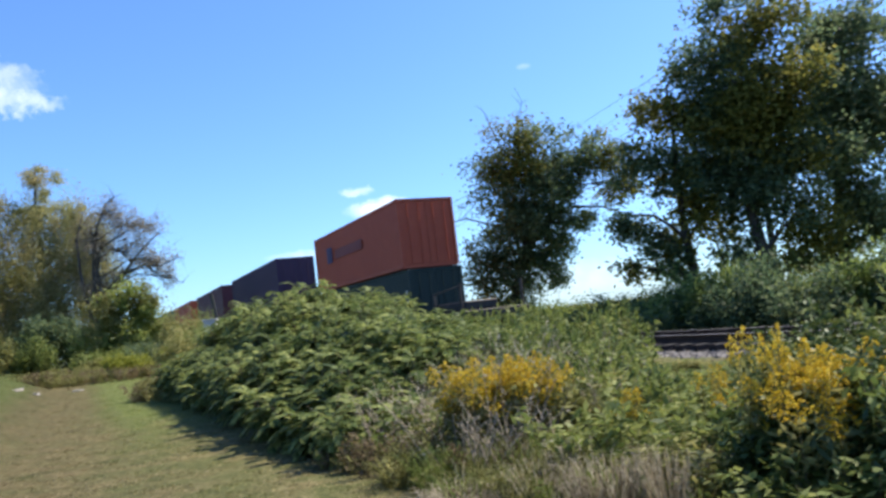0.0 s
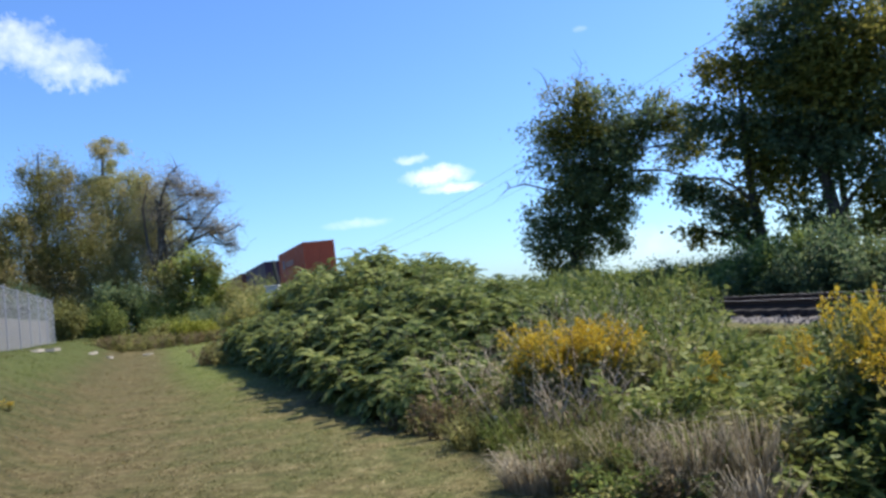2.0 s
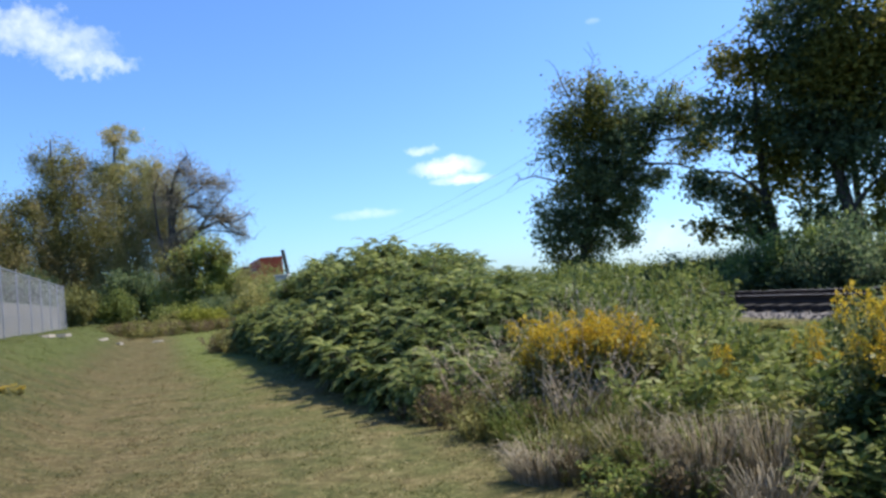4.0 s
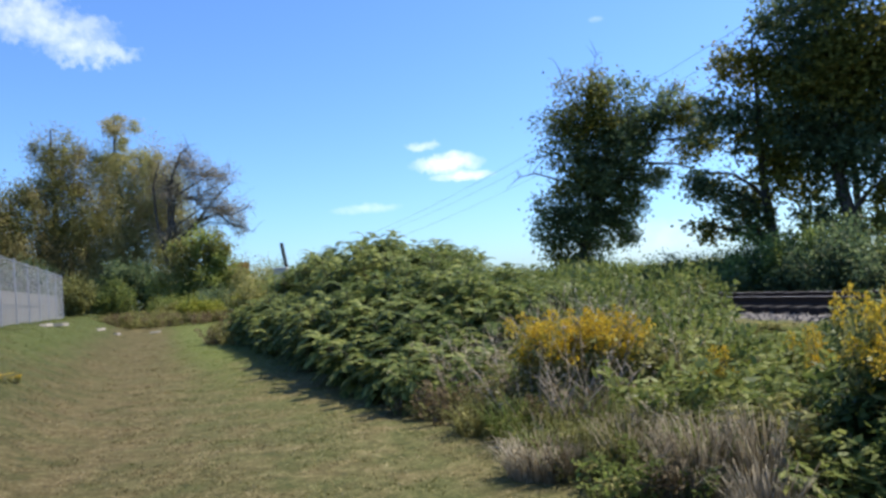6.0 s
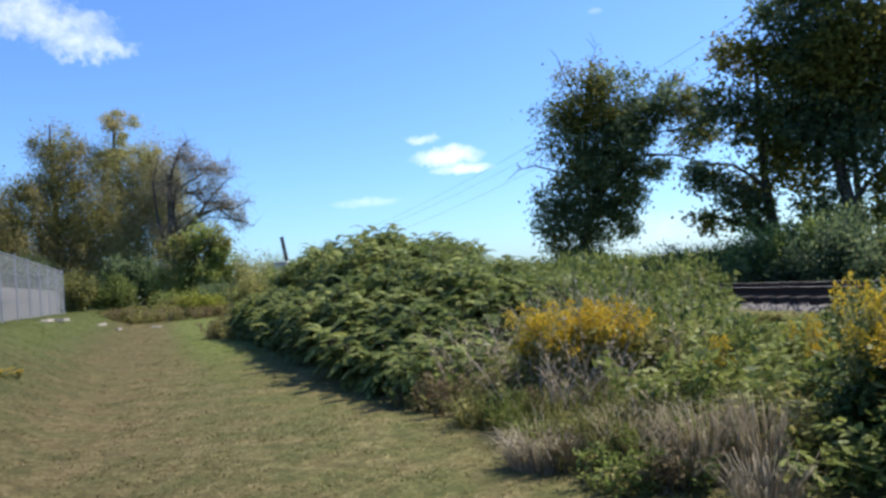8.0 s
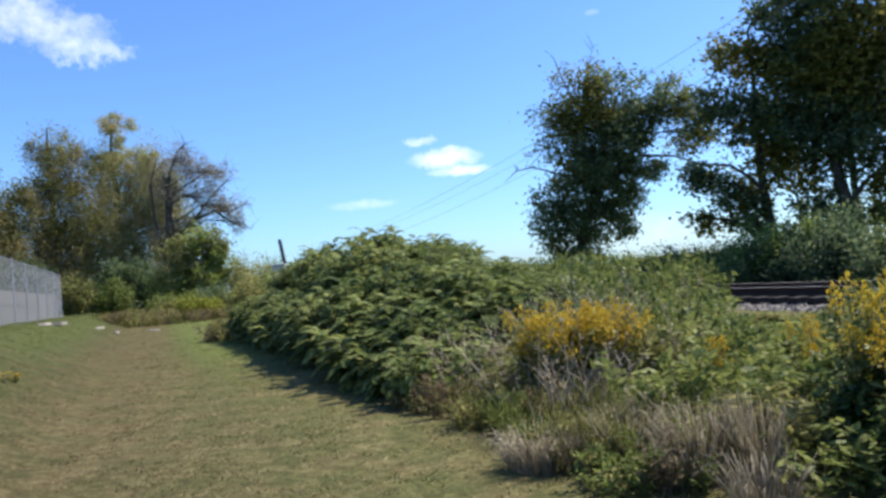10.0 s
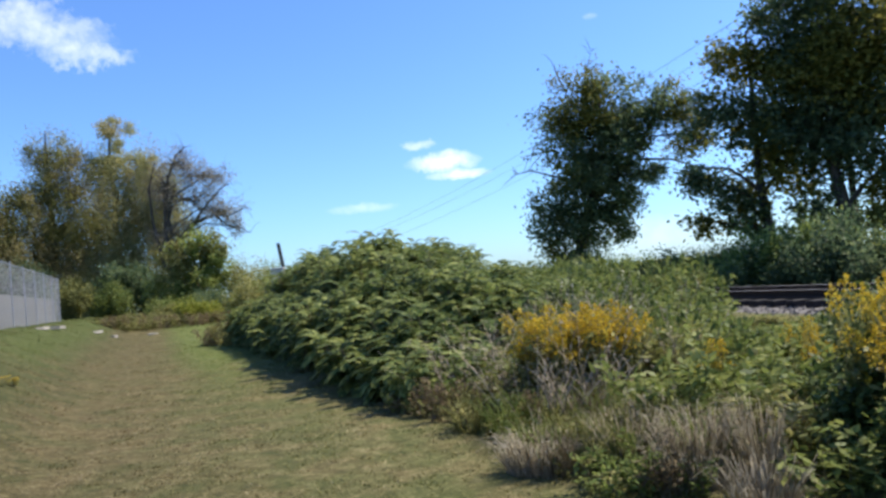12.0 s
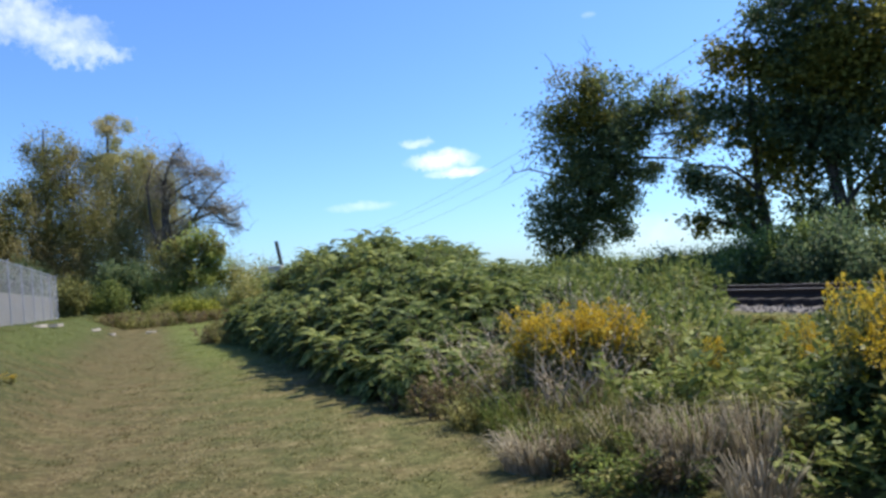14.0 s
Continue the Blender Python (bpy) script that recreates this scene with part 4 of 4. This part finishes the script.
# ---- tall weeds ----
def stalks(seed, label, name, leaf, high, count, wide, leaf_len, per, plume=0.0, stem=None, lean=0.25, category="weed", stem_r=0.006):
    """A clump of upright stalks with narrow leaves; plume: the share of the height that flowers."""
    rng = np.random.default_rng(seed)
    rnd = random.Random(seed)
    root = new(name)
    tagged(root, label, category)
    verts, faces, pts, flower = [], [], [], []
    for s in range(count):
        an, r = rnd.uniform(0, 6.283), math.sqrt(rnd.random()) * wide
        b = Vector((math.cos(an) * r, math.sin(an) * r, -0.04))
        h = high * rnd.uniform(0.68, 1.05)
        top = b + Vector((math.cos(an) * r * 0.4 + rnd.gauss(0, lean) * 0.5 * h, math.sin(an) * r * 0.4 + rnd.gauss(0, lean) * 0.5 * h, h))
        mid = (b + top) / 2 + Vector((0, 0, 0.06))
        tube(verts, faces, [b, mid, top], [stem_r, stem_r * 0.8, stem_r * 0.35], 3)
        m = int(per * h)
        f = np.sort(rng.uniform(0.12, 1.0 - plume * 0.55, m))[:, None]
        line = np.array(b) * (1 - f) + np.array(top) * f
        pts.append(line + rng.normal(size=(m, 3)) * np.array((0.045, 0.045, 0.02)) * (leaf_len / 0.1))
        if plume:
            sprays = 9
            for k in range(sprays):
                g = k / (sprays - 1)
                o = Vector(b).lerp(top, 1 - plume * (1 - g))
                a3 = k * 2.4 + rnd.uniform(-0.5, 0.5)
                reach = (0.045 + 0.15 * (1 - g) ** 0.8) * rnd.uniform(0.7, 1.2)
                out = Vector((math.cos(a3), math.sin(a3), 0)) * reach
                bow = [o, o + out * 0.5 + Vector((0, 0, 0.045)), o + out + Vector((0, 0, 0.028 - 0.10 * reach))]
                tube(verts, faces, bow, [0.002, 0.0015, 0.001], 3)
                q = rng.uniform(0.1, 1, 16)[:, None]
                line = np.where(q < 0.5, np.array(bow[0]) + (np.array(bow[1]) - np.array(bow[0])) * q * 2, np.array(bow[1]) + (np.array(bow[2]) - np.array(bow[1])) * (q * 2 - 1))
                flower.append(line + rng.normal(size=(16, 3)) * 0.009 + np.array((0, 0, 0.008)))
    tagged(part("stalk", (verts, faces, (stem or MAT_STEM,), True), None, root), kind="stuff")
    if per:
        part("foliage", quads_mesh("foliage", leaves(rng, np.concatenate(pts), leaf_len, leaf_len * 0.34, 0.15, 0.25), leaf), None, root)
    if flower:
        tagged(part("flower_plume", quads_mesh("flowers", leaves(rng, np.concatenate(flower), 0.026, 0.020, 0.0, 0.2), PETAL), None, root, "golden yellow flower plumes"), kind="stuff")
    return root


def tussock(seed, label, high, wide, n, blade):
    """Thin blades that rise from the tuft and arch over."""
    rnd = random.Random(seed)
    root = new("grass_tuft")
    tagged(root, label, "grass")
    verts, faces = [], []
    for k in range(n):
        r, an = math.sqrt(rnd.random()) * wide, rnd.uniform(0, 6.283)
        b = Vector((math.cos(an) * r, math.sin(an) * r, -0.03))
        h = high * rnd.uniform(0.45, 1.25)
        an += rnd.uniform(-0.9, 0.9)
        out = Vector((math.cos(an), math.sin(an), 0)) * h * rnd.uniform(0.05, 0.7)
        tube(verts, faces, [b, b + out * 0.25 + Vector((0, 0, h * 0.6)), b + out * 0.62 + Vector((0, 0, h * 0.95)), b + out + Vector((0, 0, h * rnd.uniform(0.7, 1.05)))], [0.0034, 0.0032, 0.0024, 0.0009], 3)
    tagged(part("grass_blade", (verts, faces, (blade,), True), None, root), kind="stuff")
    return root


def dead_fan(seed, high=1.1, count=6):
    """Stout pale dead stems that fan out from one foot, crooked and forked."""
    rnd = random.Random(seed)
    root = new("dead_weed")
    tagged(root, "stout pale dead stems, crooked and forked", "dead weed")
    for k in range(count):
        verts, faces = [], []
        an = rnd.uniform(0, 6.283)
        d = Vector((math.cos(an) * 0.5, math.sin(an) * 0.5, 1.0))
        p = Vector((rnd.uniform(-0.15, 0.15), rnd.uniform(-0.15, 0.15), -0.05))
        h, line = high * rnd.uniform(0.6, 1.0), [p]
        for j in range(5):
            d = (d + Vector((rnd.gauss(0, 0.16), rnd.gauss(0, 0.16), 0))).normalized()
            line.append(line[-1] + d * h / 5)
        r = rnd.uniform(0.008, 0.013)
        tube(verts, faces, line, [r, r, r * 0.9, r * 0.75, r * 0.55, r * 0.25], 5)
        for j in (2, 3, 4):
            e = line[j] + Vector((rnd.gauss(0, 0.12), rnd.gauss(0, 0.12), rnd.uniform(0.1, 0.3)))
            tube(verts, faces, [line[j], (line[j] + e) / 2 + Vector((0, 0, 0.02)), e], [r * 0.5, r * 0.4, 0.002], 4)
        part("stem", (verts, faces, (MAT_TWIG,), True), None, root)
    return root


def gap_limit(u, v):
    """The weeds are low in a gap towards the rails."""
    p = plan(u, v)
    bearing = math.degrees(math.atan2(p.x, p.y))
    if 19.0 < bearing < 37.0:
        return max(0.12, (1.5 - 1.10 * math.hypot(p.x, p.y) / 18.0 - p.z) * (0.75 if v < 13.5 else 0.5))
    return 9.0


def build_weeds():
    rnd = random.Random(61)
    green = [stalks(200 + k, "tall green weeds with narrow leaves", "weed_clump", (LEAF_WEED, LEAF_WEED, LEAF_OLIVE)[k % 3], 1.0, 20, 0.46, 0.14, 56) for k in range(4)]
    places = []
    v = 8.0
    while v < 34:
        u = -9.4
        while u < -2.9:
            uu, vv = u + rnd.uniform(-0.25, 0.25), v + rnd.uniform(-0.25, 0.25)
            in_sumac = vv > 14.6 + (uu + 10.6) * 1.05
            h = min(0.72 + 0.62 * step(-9.0, -5.0, uu), gap_limit(uu, vv))
            if not in_sumac or uu > -4.6:
                places.append((plan(uu, vv, -0.02), rnd.uniform(0, 360), rnd.uniform(0.85, 1.2), h * rnd.uniform(0.62, 1.22)))
            u += 0.74
        v += 0.74
    spread_copies(green, places, "weeds on the railway bank")
    gold = [stalks(300 + k, "goldenrod in yellow flower among the weeds", "goldenrod", LEAF_OLIVE, 1.12, 12, 0.26, 0.11, 50, plume=0.15, lean=0.12, category="wildflower") for k in range(3)]
    places = []
    for k in range(9):
        places.append((plan(-9.5 + rnd.uniform(-0.3, 0.45), 12.1 + rnd.uniform(-0.4, 0.4), -0.02), rnd.uniform(0, 360), 0.85, rnd.uniform(0.86, 1.0)))
    for k in range(5):
        places.append((plan(-9.1 + rnd.uniform(-0.3, 0.5), 8.6 + rnd.uniform(-0.75, 0.35), -0.02), rnd.uniform(0, 360), 0.85, rnd.uniform(0.84, 1.02)))
    places += [(on_ground(2.80, 5.05), 30, 0.62, 1.10), (on_ground(3.12, 5.30), 140, 0.62, 1.04)]
    places += [(plan(-8.9, 10.7), 20, 0.45, 0.66), (plan(-8.3, 10.2), 80, 0.5, 0.78), (plan(-15.7, 18.5), 50, 0.35, 0.13), (plan(-15.6, 18.9), 90, 0.3, 0.12)]
    spread_copies(gold, places, "goldenrod stand")
    for k, (x, y, w, h) in enumerate(((2.98, 5.10, 0.46, 0.80), (3.35, 4.75, 0.5, 0.85), (3.55, 6.1, 0.5, 0.90), (4.1, 6.5, 0.7, 0.95), (3.75, 5.35, 0.55, 0.95), (4.5, 7.4, 0.8, 1.05))):
        set_thing(shrub("dense green bush under the goldenrod, leaves darkened as in shade", LEAF_SHADED, w, h, 470 + k, per=170, leaf_len=0.075, clumps=40), on_ground(x, y), 70 * k)
    lush = [stalks(330 + k, "dense dark green leafy weeds", "weed_clump", LEAF_TREE if k else LEAF_WEED, 0.95, 14, 0.34, 0.12, 80, lean=0.2) for k in range(2)]
    places = [(plan(-8.6 + rnd.uniform(-0.6, 1.0), 8.0 + rnd.uniform(-1.6, 1.0), -0.02), rnd.uniform(0, 360), 1.0, rnd.uniform(0.82, 1.12)) for k in range(34)]
    spread_copies(lush, places, "weeds round the goldenrod")
    dead = [stalks(360 + k, "dry grey dead weed stalks", "dead_weed", STRAW, 1.15, 16, 0.34, 0.05, 9, stem=MAT_TWIG, lean=0.75, stem_r=0.0055) for k in range(3)]
    places = [(plan(-9.7 + rnd.uniform(-0.6, 1.1), 13.1 + rnd.uniform(-1.4, 1.6), -0.02), rnd.uniform(0, 360), 1.0, rnd.uniform(0.6, 1.05)) for k in range(20)]
    places += [(plan(-7.6 + rnd.uniform(-0.9, 0.9), 15.2 + rnd.uniform(-1.6, 1.6), -0.02), rnd.uniform(0, 360), 1.0, rnd.uniform(0.95, 1.3)) for k in range(12)]
    spread_copies(dead, places, "dead stalks")
    fans = [dead_fan(380 + k) for k in range(3)]
    places = [(plan(-10.25 + 0.13 * k, 11.25 + rnd.uniform(-0.15, 0.25)), rnd.uniform(0, 360), 1.0, rnd.uniform(0.6, 0.85)) for k in range(5)]
    places += [(plan(-9.9, 12.7), 40, 1.1, 0.85), (plan(-10.1, 13.3), 200, 1.0, 0.8), (plan(-8.6, 11.0), 120, 0.8, 0.5)]
    spread_copies(fans, places, "dead stalks")
    seedy = [stalks(390 + k, "thin brown dead weeds with dry seed heads", "dead_weed", LEAF_BROWN if k else STRAW, 0.62, 26, 0.28, 0.035, 60, stem=MAT_TWIG, lean=0.3, category="dead weed", stem_r=0.0035) for k in range(2)]
    places = [(plan(rnd.uniform(-10.3, -8.8), rnd.uniform(9.2, 11.4), -0.02), rnd.uniform(0, 360), 1.0, rnd.uniform(0.5, 0.95)) for k in range(9)]
    spread_copies(seedy, places, "dry weeds at the lane's edge")
    straw = [tussock(400 + k, "pale dry grass tuft at the lane's edge", 0.40, 0.17, 190, STRAW) for k in range(3)]
    places = []
    for k in range(6):
        v = rnd.uniform(8.5, 10.9)
        u = -10.70 + rnd.uniform(-0.1, 0.75)
        places.append((plan(u, v), rnd.uniform(0, 360), rnd.uniform(0.7, 1.2), rnd.uniform(0.55, 1.25) * (1.15 if v < 11 else 0.85)))
    for u, v, high in ((-10.69, 10.3, 0.7), (-10.2, 9.4, 1.0)):
        for k in range(4):
            places.append((plan(u + rnd.uniform(-0.22, 0.22), v + rnd.uniform(-0.22, 0.22)), rnd.uniform(0, 360), 1.0, high * rnd.uniform(0.75, 1.1)))
    spread_copies(straw, places, "dry grass tufts")
    fresh = [tussock(410 + k, "arching yellow-green grass tuft among the weeds", 0.42, 0.16, 120, (LEAF_OLIVE, LEAF_BANK)[k]) for k in range(2)]
    places = [(plan(rnd.uniform(-10.75, -9.3), rnd.uniform(9.3, 12.8)), rnd.uniform(0, 360), rnd.uniform(0.9, 1.3), rnd.uniform(0.6, 1.1)) for k in range(40)]
    spread_copies(fresh, places, "grass tufts at the lane's edge")
    low = [stalks(430 + k, "low olive and yellow weeds at the lane's edge", "weed_clump", (LEAF_OLIVE, LEAF_BROWN, LEAF_BANK)[k], 0.45, 14, 0.28, 0.065, 100, lean=0.4) for k in range(3)]
    places = [(plan(-10.5 + rnd.uniform(-0.2, 1.7), rnd.uniform(9.3, 14.0), -0.02), rnd.uniform(0, 360), rnd.uniform(0.9, 1.2), rnd.uniform(0.4, 1.1)) for k in range(84)]
    spread_copies(low, places, "low weeds at the lane's edge")
    bright = [stalks(445 + k, "bright yellow-green leafy weeds in the sun", "weed_clump", LEAF_YELLOWGREEN if k else LEAF_WEED, 0.62, 14, 0.3, 0.12, 60, lean=0.3) for k in range(2)]
    places = [(plan(-7.6 + rnd.uniform(-0.9, 1.0), 11.3 + rnd.uniform(-0.9, 1.2), -0.02), rnd.uniform(0, 360), 1.0, rnd.uniform(0.7, 1.1)) for k in range(14)]
    spread_copies(bright, places, "yellow-green weeds on the bank")
    brown = [stalks(460 + k, "low reddish brown and olive meadow weeds", "bracken_clump", (LEAF_BROWN, LEAF_OLIVE, LEAF_OLIVE)[k], 0.72, 16, 0.6, 0.13, 60, lean=0.4) for k in range(3)]
    places = [(plan(rnd.uniform(-15.6, -6.5), rnd.uniform(49, 59), -0.02), rnd.uniform(0, 360), rnd.uniform(0.9, 1.3), rnd.uniform(0.55, 1.1)) for k in range(110)]
    places += [(plan(rnd.uniform(-11.3, -9.5), rnd.uniform(32, 37), -0.02), rnd.uniform(0, 360), 1.0, rnd.uniform(0.6, 1.1)) for k in range(22)]
    spread_copies(brown, places, "meadow weeds beyond the lane")


build_weeds()


# ---- fence ----
def build_fence():
    root = new("chain_link_fence")
    tagged(root, "grey galvanised chain-link fence on steel posts", "fence")
    u, v0, v1, gap = -17.6, 14.0, 46.4, 2.7
    high = 2.05
    n = int(round((v1 - v0) / gap))
    for k in range(n + 1):
        v = v0 + (v1 - v0) * k / n
        p = plan(u, v)
        bm = bmesh.new()
        cylinder(bm, (p.x, p.y, p.z - 0.2), (p.x, p.y, p.z + high + 0.04), 0.024, sides=8)
        bmesh.ops.create_uvsphere(bm, u_segments=8, v_segments=4, radius=0.032, matrix=Matrix.Translation((p.x, p.y, p.z + high + 0.05)))
        part("post", bm, MAT_GALV, root)
    a, b = plan(u, v0), plan(u, v1)
    for lift in (high,):
        bm = bmesh.new()
        cylinder(bm, (a.x, a.y, a.z + lift), (b.x, b.y, b.z + lift), 0.021, sides=8)
        part("top_rail", bm, MAT_GALV, root)
    rnd = random.Random(17)
    for k in range(n):
        va, vb = v0 + (v1 - v0) * k / n, v0 + (v1 - v0) * (k + 1) / n
        # woven wires, both ways
        verts, faces = [], []
        pitch = 0.058
        steps = int((vb - va) / pitch)
        for j in range(-int(high / pitch), steps + 1):
            for sg in (1, -1):
                slip = rnd.uniform(-0.018, 0.018)
                s0, s1 = j * pitch + slip, j * pitch + slip + high
                t0, t1 = 0.02, high
                if s0 < 0:
                    t0, s0 = 0.02 - s0, 0.0
                if s1 > vb - va:
                    t1, s1 = high - (s1 - (vb - va)), vb - va
                if t1 - t0 < 0.05:
                    continue
                if sg < 0:
                    s0, s1 = (vb - va) - s0, (vb - va) - s1
                p, q = plan(u, va + s0), plan(u, va + s1)
                p.z, q.z = plan(u, (va + vb) / 2).z + t0, plan(u, (va + vb) / 2).z + t1
                p, q = p - ACROSS * 0.004 * sg, q - ACROSS * 0.004 * sg
                tube(verts, faces, [p, q], [0.0012, 0.0012], 3)
        part("mesh_panel", (verts, faces, (MAT_MESH,), False), None, root)
    # low concrete wall that runs along behind the fence
    verts, faces = [], []
    vs = [12 + k * 1.5 for k in range(29)]
    for v in vs:
        for du, z in ((0.12, -0.3), (0.10, 1.25), (-0.10, 1.25), (-0.12, -0.3)):
            q = plan(-18.7 + du, v)
            verts.append((q.x, q.y, 1.25 + z + 0.012 * noise.noise((v, z, 1))))
    for k in range(len(vs) - 1):
        faces += [(k * 4 + j, k * 4 + 4 + j, k * 4 + 5 + j, k * 4 + 1 + j) for j in range(3)]
    faces += [(3, 2, 1, 0), tuple(len(verts) - 4 + j for j in range(4))]
    tagged(new("low_wall", mesh_of("low_wall", verts, faces, [MAT_GREY])), "low pale concrete wall behind the chain-link fence", "wall", kind="structure")


build_fence()


# ---- stone slabs in the grass ----
def build_slabs():
    rnd = random.Random(9)
    for u, v, w, d in ((-17.0, 33.9, 0.5, 0.3), (-16.9, 35.6, 0.55, 0.25), (-15.9, 42.3, 0.5, 0.3), (-15.2, 43.6, 0.4, 0.25), (-13.5, 45.6, 0.4, 0.25)):
        bm = bmesh.new()
        ring = []
        n = 9
        for k in range(n):
            an = 2 * math.pi * k / n
            r = rnd.uniform(0.75, 1.05)
            ring.append((math.cos(an) * w * r, math.sin(an) * d * r))
        low = [bm.verts.new((x, y, -0.05)) for x, y in ring]
        top = [bm.verts.new((x * 0.93, y * 0.93, 0.05 + rnd.uniform(-0.012, 0.012))) for x, y in ring]
        bm.faces.new(low[::-1])
        bm.faces.new(top)
        for k in range(n):
            bm.faces.new((low[k], low[(k + 1) % n], top[(k + 1) % n], top[k]))
        slab = part("stone_slab", bm, MAT_SLAB)
        slab.matrix_basis = Matrix.Translation(plan(u, v)) @ pose(0, 0, 0, 0, 0, rnd.uniform(0, 180))
        tagged(slab, "flat pale stone slab lying in the grass", "stone", "slabs in the grass")


build_slabs()


# ---- poles and wires ----
def build_poles():
    root = new("railway_post")
    base = on_ground(-7.72, 40.0)
    root.location = base
    tagged(root, "dark leaning wooden post beside the railway", "post")
    bm = bmesh.new()
    cylinder(bm, (0.0, 0, -0.2), (-0.62, 0, 4.26 - base.z), 0.11, 0.095, 10)
    part("shaft", bm, MAT_POLE, root)
    bm = bmesh.new()
    cylinder(bm, (-0.36, 0.0, 2.86 - base.z), (-1.05, 0.0, 2.62 - base.z), 0.045, sides=6)
    part("brace", bm, MAT_POLE, root)
    cabinet = new("equipment_cabinet")
    q = on_ground(-8.35, 39.4)
    cabinet.location = q
    tagged(cabinet, "pale grey metal railway equipment cabinet behind the shrubs", "cabinet")
    bm = bmesh.new()
    box(bm, -0.3, -0.25, -0.05, 0.3, 0.25, 2.88 - q.z, 0.02)
    part("body", bm, MAT_WHITE, cabinet)
    bm = bmesh.new()
    box(bm, -0.36, -0.31, 2.88 - q.z, 0.36, 0.31, 2.96 - q.z, 0.015)
    part("roof", bm, MAT_WHITE, cabinet)
    bm = bmesh.new()
    box(bm, -0.25, -0.275, 0.15, 0.25, -0.252, 2.78 - q.z, 0.008)
    part("door", bm, MAT_WHITE, cabinet)
    ends = []
    for x, y, high in ((-16.0, 109.8, 8.0), (15.62, 28.6, 12.0), (28.0, -2.0, 12.0)):
        p = on_ground(x, y)
        pole = new("utility_pole")
        pole.location = p
        tagged(pole, "weathered wooden utility pole with a crossarm", "utility pole", "poles of the power line")
        bm = bmesh.new()
        cylinder(bm, (0, 0, -0.3), (0, 0, high - p.z), 0.14, 0.10, 10)
        part("shaft", bm, MAT_BARK, pole)
        bm = bmesh.new()
        box(bm, -0.9, -0.05, high - p.z - 0.35, 0.9, 0.05, high - p.z - 0.23, 0.01)
        part("crossarm", bm, MAT_BARK, pole)
        ends.append(Vector((p.x, p.y, high - 0.2)))
    for off, dz in ((-0.8, 0.0), (0.8, 0.0), (0.1, -1.3)):
        verts, faces = [], []
        for a, b in ((ends[0], ends[1]), (ends[1], ends[2])):
            pts = []
            for k in range(17):
                f = k / 16
                p = a.lerp(b, f) + Vector((off, 0, dz - 4 * f * (1 - f) * 1.4))
                pts.append(p)
            tube(verts, faces, pts, [0.010] * 17, 4)
        tagged(new("power_line", mesh_of("power_line", verts, faces, [MAT_WIRE])), "thin dark power line strung between poles", "cable", "power lines")


build_poles()


# ---- far country ----
def build_distance():
    rng = np.random.default_rng(77)
    pts = []
    for k in range(520):
        u = rng.uniform(-90, 190)
        v = rng.uniform(170, 260)
        if -16 < u < 14:
            continue
        h = rng.uniform(5.5, 9.5) if u < 0 else rng.uniform(1.0, 2.6)
        c = np.array(plan(u, v, h * 0.5))
        pts.append(c + rng.normal(size=(60, 3)) * np.array((2.2, 2.2, h * 0.28)))
    me = quads_mesh("far_woods", leaves(rng, np.concatenate(pts), 0.9, 0.6), LEAF_TREE_LIT)
    tagged(new("far_woods", me), "distant low olive-green wood along the horizon", "woodland", kind="stuff")


build_distance()


# ---- what moves ----
def motions():
    turn = math.degrees(-HEAD)
    for thing, ahead, lift in TRAIN:
        rows = []
        for k in range(29):
            t = k * 0.5
            far = START + SPEED * t + ahead
            p = ORIGIN + ALONG * far
            rows.append((t, pose(p.x, p.y, RAIL_Z + grade(far) + lift, 0, -0.6, turn)))
        walk(thing, rows)


motions()
